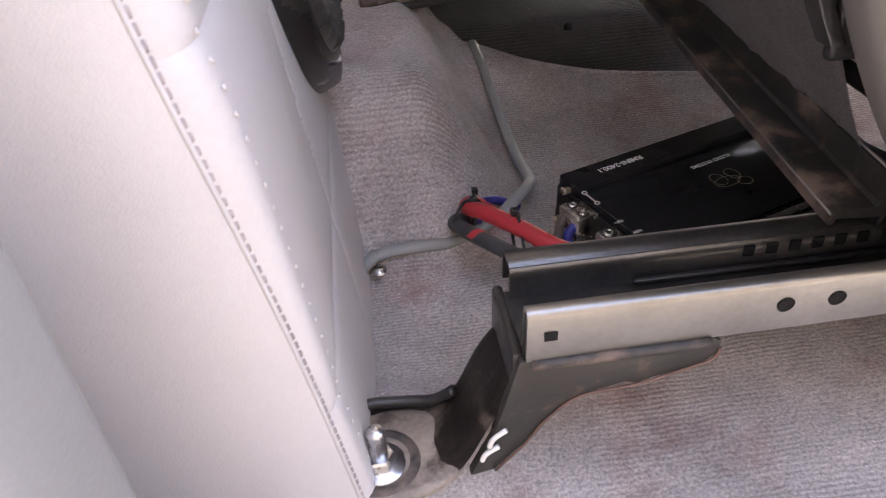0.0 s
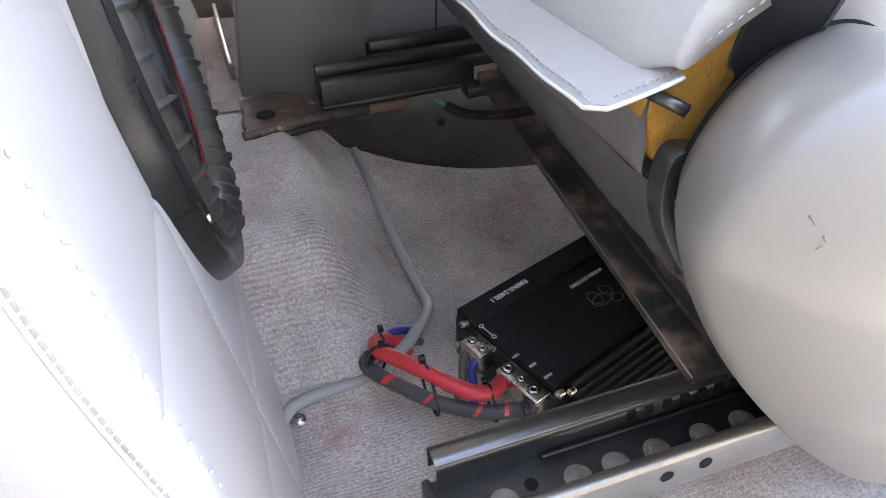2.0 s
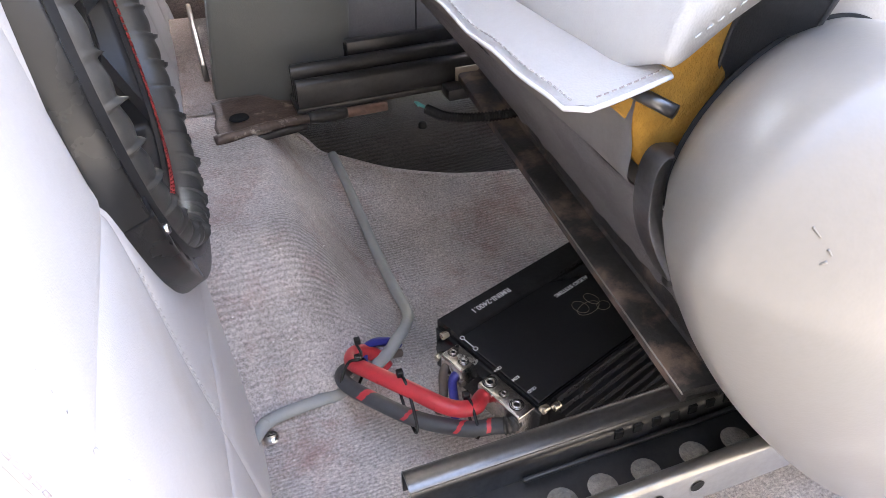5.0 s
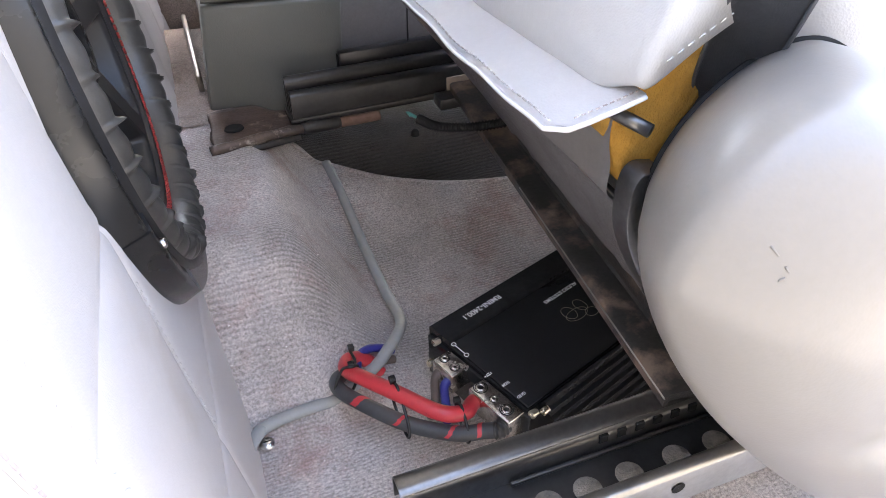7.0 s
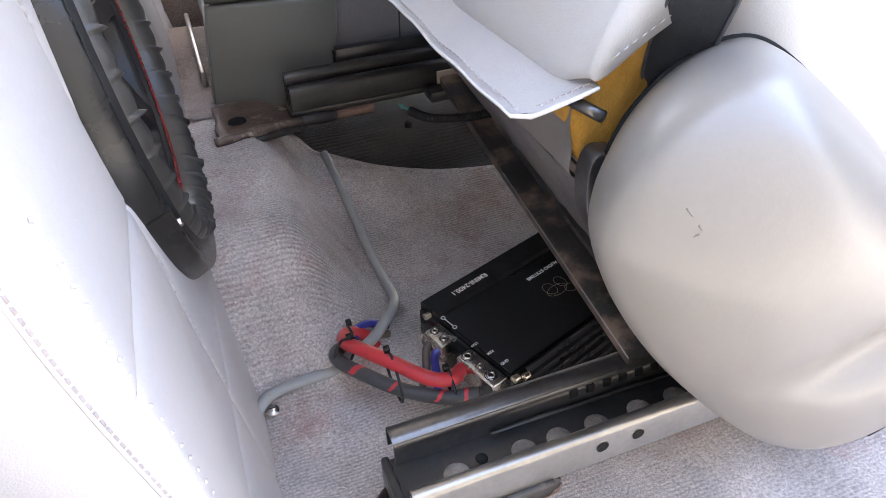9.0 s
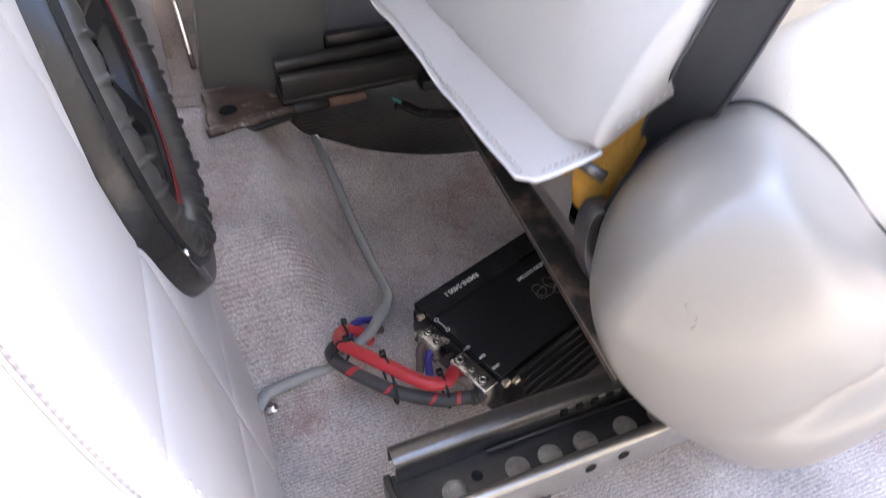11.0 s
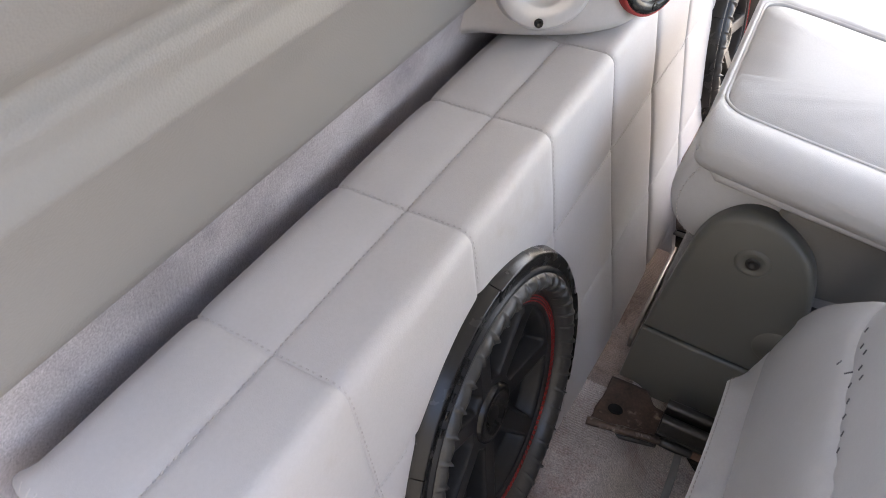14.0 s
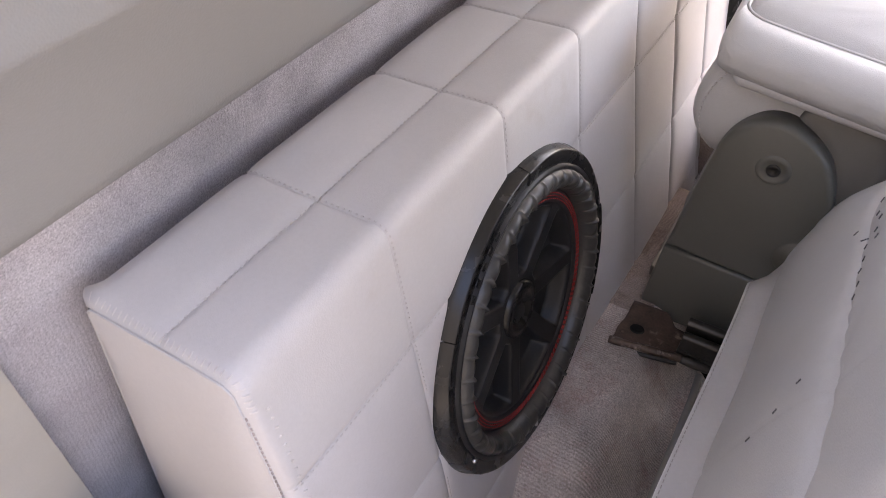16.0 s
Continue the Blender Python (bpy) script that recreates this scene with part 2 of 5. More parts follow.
AMP_CASE = material("amp_case", (0.020, 0.020, 0.021), 0.17, vary=0.3, scale=50, spec=0.28)
BRASS = material("screw_steel", (0.62, 0.55, 0.44), 0.28, metal=1.0, vary=0.1)
WHITE_INK = material("white_ink", (0.75, 0.76, 0.78), 0.5, vary=0.02)
GOLD_INK = material("gold_ink", (0.30, 0.27, 0.20), 0.5, vary=0.05)
FOAM = material("yellow_foam", (0.40, 0.205, 0.030), 0.9, vary=0.22, scale=40, bump=0.7, bump_scale=260)
LINER = material("cloth_liner", (0.33, 0.305, 0.285), 0.85, vary=0.12, scale=20, bump=0.3, bump_scale=1200)
SKIRT = material("skirt_fabric", (0.20, 0.19, 0.19), 0.9, vary=0.12, scale=15, bump=0.5, bump_scale=1100, sheen=0.2)
BELT = material("belt_webbing", (0.055, 0.058, 0.065), 0.6, vary=0.2, scale=30, bump=0.4, bump_scale=900)
PAPER = material("label_paper", (0.42, 0.34, 0.27), 0.7, vary=0.1)
GREEN_WIRE = material("green_wire", (0.05, 0.22, 0.20), 0.5, vary=0.1)
SILVER_PAINT = material("silver_paint", (0.72, 0.72, 0.73), 0.35, metal=0.35, vary=0.05)
WHITE_MARK = material("white_paint_mark", (0.78, 0.76, 0.72), 0.6, vary=0.08)
HEADLINER = material("headliner", (0.62, 0.61, 0.58), 0.9, vary=0.06)
UNSEEN_WALL = material("unseen_wall_grey", (0.11, 0.108, 0.104), 0.9, vary=0.15, scale=2.0, fine=40)
PAVING = material("paving", (0.24, 0.23, 0.215), 0.9, vary=0.25, scale=1.5, fine=30)
# near-black that draws shade in holes, notches and gaps; also the black plug
DARK_GAP = material("gap_and_plug_black", (0.016, 0.016, 0.016), 0.9, vary=0.2, spec=0.08)

# ---------------------------------------------------------------- building helpers


def thing(name, label, category, group="", kind=""):
    return tagged(new(name), label, category, group, kind)


def part(name, bm, mat, parent=None, label="", smooth=True):
    me = bpy.data.meshes.new(name)
    bm.to_mesh(me)
    bm.free()
    me.materials.append(mat)
    if smooth:
        me.shade_smooth()
    ob = new(name, me)
    if parent is not None:
        ob.parent = parent
    if label:
        ob["label"] = label
    return ob


def sharp(ob, angle=35):
    """Mark edges over an angle as sharp, so that flats stay flat."""
    me = ob.data
    bm = bmesh.new()
    bm.from_mesh(me)
    for e in bm.edges:
        if len(e.link_faces) == 2 and e.calc_face_angle() > radians(angle):
            e.smooth = False
    bm.to_mesh(me)
    bm.free()
    return ob


def smoothstep(v, a, b):
    t = min(1.0, max(0.0, (v - a) / (b - a)))
    return t * t * (3 - 2 * t)


def box_bm(x0, x1, y0, y1, z0, z1, bevel=0.0, seg=2, bm=None):
    bm = bm or bmesh.new()
    made = bmesh.ops.create_cube(bm, size=1.0)["verts"]
    for v in made:
        v.co = Vector((x0 + (v.co.x + 0.5) * (x1 - x0), y0 + (v.co.y + 0.5) * (y1 - y0), z0 + (v.co.z + 0.5) * (z1 - z0)))
    if bevel:
        edges = {e for v in made for e in v.link_edges}
        bmesh.ops.bevel(bm, geom=list(edges), offset=bevel, segments=seg, profile=0.5, affect="EDGES")
    return bm


def grid_bm(fn, nu, nv, close_u=False, close_v=False):
    """A sheet from fn(u, v), u and v from 0 to 1."""
    bm = bmesh.new()
    rows = []
    for j in range(nv + (0 if close_v else 1)):
        rows.append([bm.verts.new(fn(i / nu, j / nv)) for i in range(nu + (0 if close_u else 1))])
    cu, cv = len(rows[0]), len(rows)
    for j in range(nv):
        for i in range(nu):
            bm.faces.new((rows[j][i], rows[j][(i + 1) % cu], rows[(j + 1) % cv][(i + 1) % cu], rows[(j + 1) % cv][i]))
    return bm


def spline(points, steps=10):
    """Catmull-Rom through points."""
    p = [Vector(q) for q in points]
    p = [2 * p[0] - p[1]] + p + [2 * p[-1] - p[-2]]
    out = []
    for k in range(1, len(p) - 2):
        a, b, c, d = p[k - 1:k + 3]
        for s in range(steps):
            t = s / steps
            out.append(0.5 * (2 * b + (c - a) * t + (2 * a - 5 * b + 4 * c - d) * t * t + (3 * b - a - 3 * c + d) * t ** 3))
    out.append(p[-2])
    return out


def closed_spline(points, steps=6):
    p = [Vector(q) for q in points]
    n = len(p)
    out = []
    for k in range(n):
        a, b, c, d = p[k - 1], p[k], p[(k + 1) % n], p[(k + 2) % n]
        for s in range(steps):
            t = s / steps
            out.append(0.5 * (2 * b + (c - a) * t + (2 * a - 5 * b + 4 * c - d) * t * t + (3 * b - a - 3 * c + d) * t ** 3))
    return out


def tube_bm(path, radius, seg=14, bm=None, flat=1.0, caps=True):
    """A round rod swept along a path; radius may be a function of 0..1; flat squashes it in z."""
    bm = bm or bmesh.new()
    rings, n = [], len(path)
    side = None
    for k, p in enumerate(path):
        d = (path[min(k + 1, n - 1)] - path[max(k - 1, 0)]).normalized()
        if side is None:
            side = d.cross(Vector((0, 0, 1)))
            if side.length < 1e-3:
                side = d.cross(Vector((1, 0, 0)))
        side = (side - d * side.dot(d)).normalized()
        up = side.cross(d)
        r = radius(k / (n - 1)) if callable(radius) else radius
        rings.append([bm.verts.new(p + r * (math.cos(a) * side + flat * math.sin(a) * up)) for a in (2 * math.pi * i / seg for i in range(seg))])
    for a, b in zip(rings, rings[1:]):
        for i in range(seg):
            bm.faces.new((a[i], a[(i + 1) % seg], b[(i + 1) % seg], b[i]))
    if caps:
        bm.faces.new(rings[0][::-1])
        bm.faces.new(rings[-1])
    return bm


def prism_bm(outline, place, depth, bevel=0.0, seg=2):
    """outline: 2D points; place(a, b, h) gives the 3D point; a solid from h = 0 to h = depth, edges rounded at the far side."""
    bm = bmesh.new()
    n = len(outline)
    levels = [(0.0, 0.0)]
    if bevel:
        for k in range(seg + 1):
            a = 0.5 * math.pi * k / seg
            levels.append((depth - bevel * (1 - math.sin(a)), bevel * (1 - math.cos(a))))
    else:
        levels.append((depth, 0.0))
    rings = []
    for h, inset in levels:
        ring = []
        for k in range(n):
            p, q, r = Vector(outline[k - 1][:2]), Vector(outline[k][:2]), Vector(outline[(k + 1) % n][:2])
            t = (r - p).normalized()
            nrm = Vector((-t.y, t.x))
            o = q + nrm * inset
            ring.append(bm.verts.new(place(o.x, o.y, h)))
        rings.append(ring)
    for a, b in zip(rings, rings[1:]):
        for i in range(n):
            bm.faces.new((a[i], a[(i + 1) % n], b[(i + 1) % n], b[i]))
    bm.faces.new(rings[0][::-1])
    bm.faces.new(rings[-1])
    bmesh.ops.recalc_face_normals(bm, faces=bm.faces)
    return bm


def lathe_bm(profile, seg, place, start=0.0, sweep=360.0, close_profile=False):
    """profile: (radius, height) pairs; place(r cos, r sin, h) gives the 3D point."""
    bm = bmesh.new()
    full = abs(sweep - 360.0) < 1e-6
    cols = []
    for i in range(seg if full else seg + 1):
        a = radians(start + sweep * i / seg)
        cols.append([bm.verts.new(place(r * math.cos(a), r * math.sin(a), h)) for r, h in profile])
    m = len(profile)
    for i in range(seg):
        a, b = cols[i], cols[(i + 1) % len(cols)]
        for k in range(m if close_profile else m - 1):
            bm.faces.new((a[k], a[(k + 1) % m], b[(k + 1) % m], b[k]))
    if not full and close_profile:
        bm.faces.new(cols[0])
        bm.faces.new(cols[-1][::-1])
    bmesh.ops.recalc_face_normals(bm, faces=bm.faces)
    return bm


def text_mesh(name, words, size, m, mat, parent, bold=0.0001):
    """Words lying in the plane of the matrix m, as flat mesh letters."""
    cu = bpy.data.curves.new(name, "FONT")
    cu.body, cu.size, cu.extrude, cu.offset = words, size, 0.0001, bold
    tmp = bpy.data.objects.new(name, cu)
    scene.collection.objects.link(tmp)
    me = bpy.data.meshes.new_from_object(tmp.evaluated_get(bpy.context.evaluated_depsgraph_get()))
    bpy.data.objects.remove(tmp)
    me.transform(m)
    me.materials.clear()
    me.materials.append(mat)
    ob = new(name, me)
    ob.parent = parent
    return ob


# ---------------------------------------------------------------- setting
Y_NEAR, Y_FAR = 0.225, 1.99          # ends of the speaker enclosure


def carpet_height(x, y):
    h = 0.020
    h += 0.128 * smoothstep(y, 0.455, 0.615) * (1 - smoothstep(x, 0.015, 0.118)) * (1 - smoothstep(y, 1.178, 1.190))
    h += 0.040 * smoothstep(y, 0.62, 0.86) * smoothstep(x, 0.06, 0.12)
    h += 0.075 * smoothstep(y, 0.86, 0.93) * smoothstep(x, 0.06, 0.12)
    h += 0.034 * math.exp(-((x + 0.035) ** 2 + (y - 0.275) ** 2) / 0.0045)
    h += 0.0035 * noise.noise(Vector((x * 9, y * 9, 0.3))) + 0.0016 * noise.noise(Vector((x * 35, y * 35, 1.7)))
    return h


def lip_y(x):
    """Line of the carpet's cut edge by the far track."""
    return 0.738 + 0.122 * math.exp(-(x - 0.105) / 0.115)


def floor_carpet():
    x0, x1, y0, y1 = -0.44, 1.30, 0.06, 2.0
    nx, ny = 232, 258
    bm = grid_bm(lambda u, v: Vector((x0 + u * (x1 - x0), y0 + v * (y1 - y0), carpet_height(x0 + u * (x1 - x0), y0 + v * (y1 - y0)))), nx, ny)
    gone = [f for f in bm.faces if f.calc_center_median().x > 0.035 and f.calc_center_median().y > lip_y(f.calc_center_median().x)]
    bmesh.ops.delete(bm, geom=gone, context="FACES")
    for w in bm.verts:
        if w.is_boundary and w.co.x > 0.036 and abs(w.co.y - lip_y(w.co.x)) < 0.014:
            w.co.y = lip_y(w.co.x)
            w.co.z = carpet_height(w.co.x, w.co.y)
    return tagged(part("floor", bm, CARPET), "worn grey-brown carpet over the cab floor", "floor", kind="structure")


floor_carpet()
# underlay sheet whose dark colour carries the shade under the far track
bm = grid_bm(lambda u, v: Vector((0.0 + 1.30 * u, 0.72 + 1.28 * v, 0.012 + 0.05 * smoothstep(v, 0.07, 0.16) + 0.003 * noise.noise(Vector((u * 14, v * 14, 9))))), 60, 60)
tagged(part("floor_underlay", bm, CARPET_DARK), "brown ribbed underlay beyond the cut carpet, darkened for the shade there", "floor", kind="structure")

def strip_point(u, v):
    y = 0.842 + 0.336 * v
    # wider at the near end, where the brown stands for shade
    x = -0.070 + (0.058 + 0.026 * (1 - smoothstep(y, 0.90, 0.95))) * u
    return Vector((x, y, carpet_height(x, min(y, 1.17)) + 0.0025))


bm = grid_bm(strip_point, 10, 50)
tagged(part("floor_strip", bm, CARPET_BROWN), "rust-brown worn floor strip beside the middle seat, its brown also carrying near-end shade", "floor", kind="structure")

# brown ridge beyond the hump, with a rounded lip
# dark drop below the lip, its shade put into the block's colour
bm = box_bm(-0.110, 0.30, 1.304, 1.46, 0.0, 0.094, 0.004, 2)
tagged(part("floor_ridge_base", bm, CARPET_DARK), "foot of the floor ridge, darkened for the shade in the drop", "floor", kind="structure")
# top raised to hide the sunlit floor behind it
bm = box_bm(-0.110, 0.30, 1.302, 1.46, 0.096, 0.265, 0.012, 4)
tagged(part("floor_ridge", bm, CARPET_BROWN), "brown carpeted floor ridge beyond the middle seat", "floor", kind="structure")
bm = tube_bm([Vector((-0.12, 1.299, 0.096)), Vector((0.09, 1.299, 0.094)), Vector((0.30, 1.299, 0.096))], 0.005, 10)
tagged(part("floor_ridge_lip", bm, PANEL), "grey plastic lip along the floor ridge", "trim", kind="structure")

# sill under the near doorway, pillar trim beside it
bm = box_bm(-0.42, 1.30, -0.10, 0.075, -0.06, 0.012, 0.008)
tagged(part("sill", bm, PILLAR), "beige plastic door sill plate", "sill", kind="structure")


def back_x(z):
    return -0.305 + 0.23 * (z - 0.607)


def back_wall():
    prof = [(back_x(0.0), 0.0), (back_x(0.20), 0.20), (back_x(0.45), 0.45), (back_x(0.60), 0.60), (back_x(0.70), 0.70)]
    path = spline([(x, 0, z) for x, z in prof], 6)
    bm = grid_bm(lambda u, v: path[min(int(round(u * (len(path) - 1))), len(path) - 1)] + Vector((0.002 * noise.noise(Vector((u * 9, v * 16, 3))), 0.165 + v * 1.85, 0)), len(path) - 1, 60)
    tagged(part("wall_back_carpet", bm, CARPET_WALL), "grey-violet carpet on the lower cab back wall", "carpet", kind="structure")
    pts = [(0.004, 0.690), (0.008, 0.693), (0.009, 0.705), (0.010, 0.76), (0.0135, 0.808), (0.0165, 0.815), (0.0165, 0.821), (0.0070, 0.833), (0.0030, 0.842), (0.0025, 0.850), (0.0010, 0.856), (-0.0050, 0.862),
           (-0.0115, 0.868), (-0.0135, 0.873), (-0.0110, 0.878), (-0.0020, 0.887), (0.003, 0.900), (0.005, 1.00), (0.004, 1.06), (-0.03, 1.075), (-0.06, 1.07), (-0.06, 0.66), (-0.02, 0.66), (-0.004, 0.685)]
    prof = [(back_x(z) + dx, z) for dx, z in pts]
    bm = bmesh.new()
    ends = []
    for y in (0.10, 2.02):
        ends.append([bm.verts.new((x, y, z)) for x, z in prof])
    n = len(prof)
    for k in range(n):
        bm.faces.new((ends[0][k], ends[0][(k + 1) % n], ends[1][(k + 1) % n], ends[1][k]))
    bm.faces.new(ends[0][::-1])
    bm.faces.new(ends[1])
    bmesh.ops.recalc_face_normals(bm, faces=bm.faces)
    tagged(sharp(part("wall_back_panel", bm, PANEL), 62), "grained grey plastic panel with moulded ridge", "panel", kind="structure")


back_wall()


def cab_shell():
    # pillar trim at the near doorway, following the back wall
    def trim(u, v):
        z = -0.05 + u * 1.45
        y = 0.168 - 0.02 * v - 0.22 * smoothstep(v, 0.15, 1.0)
        x = back_x(z) + 0.012 + 0.10 * smoothstep(v, 0.6, 1.0)
        return Vector((x, y + 0.05 * (z - 0.45) * -1 * 0.6, z))
    tagged(part("pillar_trim", grid_bm(trim, 24, 10), PILLAR), "beige plastic trim of the door pillar", "trim", kind="structure")
    bm = box_bm(-0.46, -0.114, 0.085, 0.150, -0.06, 0.345, 0.018, 4)
    tagged(part("pillar_trim_lower", bm, PANEL), "grey plastic lower door pillar trim", "trim", kind="structure")
    # rear wall above with a window opening, roof, far side with a door opening
    bm = box_bm(-0.30, -0.20, -0.12, 0.10, 1.06, 1.44)
    box_bm(-0.30, -0.20, 2.02, 2.14, 1.06, 1.44, bm=bm)
    box_bm(-0.30, -0.20, 0.10, 2.02, 1.37, 1.44, bm=bm)
    tagged(part("wall_back_upper", bm, PANEL, smooth=False), "grey window surround of the cab back", "wall", kind="structure")
    # unseen header, added to cut the sky light reaching the middle seat
    bm = box_bm(-0.20, 1.22, 0.21, 0.235, 1.20, 1.44)
    tagged(part("unseen_door_header", bm, PILLAR, smooth=False), "unseen header added to cut sky light through the near doorway", "trim", kind="structure")
    bm = box_bm(-0.30, 1.22, 0.21, 2.14, 1.44, 1.50, 0.01)
    tagged(part("ceiling", bm, HEADLINER), "grey fabric headliner", "ceiling", kind="structure")
    bm = box_bm(-0.52, -0.30, -0.12, 2.14, -0.08, 1.06)
    bmesh.ops.translate(bm, verts=bm.verts, vec=(-0.16, 0, 0))
    tagged(part("wall_back", bm, PANEL, smooth=False), "cab back wall", "wall", kind="structure")
    bm = box_bm(-0.46, -0.02, 2.03, 2.10, -0.05, 1.44)
    box_bm(-0.02, 1.30, 2.03, 2.10, -0.05, 0.06, bm=bm)
    # unseen header, set low to keep sun off the floor and box
    box_bm(-0.02, 1.30, 2.03, 2.10, 1.13, 1.44, bm=bm)
    tagged(part("wall_far", bm, PILLAR, smooth=False), "beige trim of the far doorway, with an unseen header added to block sun", "wall", kind="structure")
    bm = box_bm(1.30, 1.36, -0.10, 2.10, -0.06, 0.72)
    tagged(part("wall_front", bm, HINGE, smooth=False), "plain grey firewall", "wall", kind="structure")
    # unseen wall, added to hold back low light through the near door
    bm = box_bm(-6.0, 7.0, -2.10, -1.90, -0.55, 2.6)
    tagged(part("wall_light_block", bm, UNSEEN_WALL, smooth=False), "unseen plain wall added outside the open door to hold back light", "wall", kind="structure")
    bm = grid_bm(lambda u, v: Vector((-300 + 600 * u, -300 + 600 * v, -0.55)), 2, 2)
    tagged(part("ground", bm, PAVING), "light grey paved ground outside", "ground", kind="structure")


cab_shell()


# ---------------------------------------------------------------- speaker enclosure
def arc2(cx, cz, r, a0, a1, n):
    return [(cx + r * math.cos(radians(a0 + (a1 - a0) * k / n)), cz + r * math.sin(radians(a0 + (a1 - a0) * k / n))) for k in range(n + 1)]


def enclosure_profile():
    """Back, top and slanting front of the enclosure, as points an equal step apart, with the way along them."""
    pts = [(-0.405, 0.004), (-0.275, 0.615)] + arc2(-0.258, 0.618, 0.017, 168, 92, 4) + arc2(-0.1335, 0.6185, 0.0165, 88, 8, 8) + [(-0.044, 0.004)]
    out, total = [pts[0]], 0.0
    step = 0.004
    for a, b in zip(pts, pts[1:]):
        d = math.hypot(b[0] - a[0], b[1] - a[1])
        n = max(1, int(d / step))
        out += [(a[0] + (b[0] - a[0]) * k / n, a[1] + (b[1] - a[1]) * k / n) for k in range(1, n + 1)]
    s = [0.0]
    for a, b in zip(out, out[1:]):
        s.append(s[-1] + math.hypot(b[0] - a[0], b[1] - a[1]))
    return out, s


EP, ES = enclosure_profile()


def profile_at(s):
    s = min(max(s, 0.0), ES[-1])
    k = int(np.searchsorted(ES, s))
    k = min(max(k, 1), len(ES) - 1)
    f = (s - ES[k - 1]) / (ES[k] - ES[k - 1])
    a, b = EP[k - 1], EP[k]
    i0, i1 = max(0, k - 3), min(len(EP) - 1, k + 2)
    t = Vector((EP[i1][0] - EP[i0][0], 0, EP[i1][1] - EP[i0][1])).normalized()
    return Vector((a[0] + (b[0] - a[0]) * f, 0, a[1] + (b[1] - a[1]) * f)), Vector((-t.z, 0, t.x))


def s_of(test):
    return next(ES[k] for k in range(len(EP)) if test(EP[k]))


S_TOP0 = s_of(lambda p: p[1] > 0.628)
S_TOP = s_of(lambda p: p[1] > 0.6 and p[0] > -0.193)
S_F1 = s_of(lambda p: p[0] > -0.13 and p[1] < 0.505)
S_F2 = s_of(lambda p: p[0] > -0.13 and p[1] < 0.325)
S_F3 = s_of(lambda p: p[0] > -0.13 and p[1] < 0.140)
ROWS_S = [0.0, S_TOP, S_F1, S_F2, S_F3, ES[-1]]
COLS_Y = [Y_NEAR, 0.396, 0.587, 0.763, 0.952, 1.125, 1.29, 1.46, 1.62, 1.80, Y_FAR]


def near_inset(p):
    """How far the near end seam lies in from the flat of the panels."""
    return 0.009 if p.x < -0.118 else 0.0065 + 0.011 * math.exp(-((p.z - 0.38) / 0.14) ** 2)


def splay(p, y):
    """How much further out the lower front stands towards the far end."""
    return Vector((0.040 * smoothstep(y, 0.50, 1.0) * max(0.0, 0.50 - p.z), 0, 0)) if p.x > -0.13 else Vector((0, 0, 0))


def quilt_point(s, y):
    p, n = profile_at(s)
    p = p + splay(p, y)
    ds = min(abs(s - q) for q in ROWS_S[1:-1])
    dy = min(abs(y - q) for q in COLS_Y[1:-1])
    back = smoothstep(s, S_TOP0 - 0.05, S_TOP0)
    dip = 0.0018 * math.exp(-(ds / 0.0030)) + (0.0020 * math.exp(-(dy / 0.0030))) * back
    for k, deep in ((4, 0.0022), (5, 0.007), (6, 0.005), (7, 0.003)):
        if abs(y - COLS_Y[k]) < 0.02:
            dip += deep * math.exp(-(abs(y - COLS_Y[k]) / 0.0035)) * back
    puff = 0.0019 * (1 - math.exp(-ds / 0.030)) * (1 - math.exp(-dy / 0.030))
    end = min(y - Y_NEAR, Y_FAR - y)
    inset = near_inset(p) + 0.001 if y < 1.0 else 0.010
    edge = inset * (1 - math.sqrt(max(0.0, 1 - (1 - min(end, inset) / inset) ** 2)))
    wr = 0.0012 * noise.noise(Vector((s * 11, y * 9, 2.0))) + 0.0055 * math.exp(-((s - S_TOP0 - 0.004) / 0.010) ** 2 - ((y - Y_NEAR - 0.007) / 0.009) ** 2)
    return p + n * (puff - dip - edge + wr) + Vector((0, y, 0))


def islands(bm):
    """The separate pieces of a sheet, each as a sheet of its own; slivers are left out."""
    left, out = set(bm.faces), []
    while left:
        seen, edge = set(), [next(iter(left))]
        while edge:
            f = edge.pop()
            if f in seen:
                continue
            seen.add(f)
            edge += [g for v in f.verts for g in v.link_faces if g not in seen]
        left -= seen
        if len(seen) > 12:
            piece, at = bmesh.new(), {}
            for f in sorted(seen, key=lambda f: f.index):
                for v in f.verts:
                    if v not in at:
                        at[v] = piece.verts.new(v.co)
                piece.faces.new([at[v] for v in f.verts])
            out.append(piece)
    bm.free()
    return out


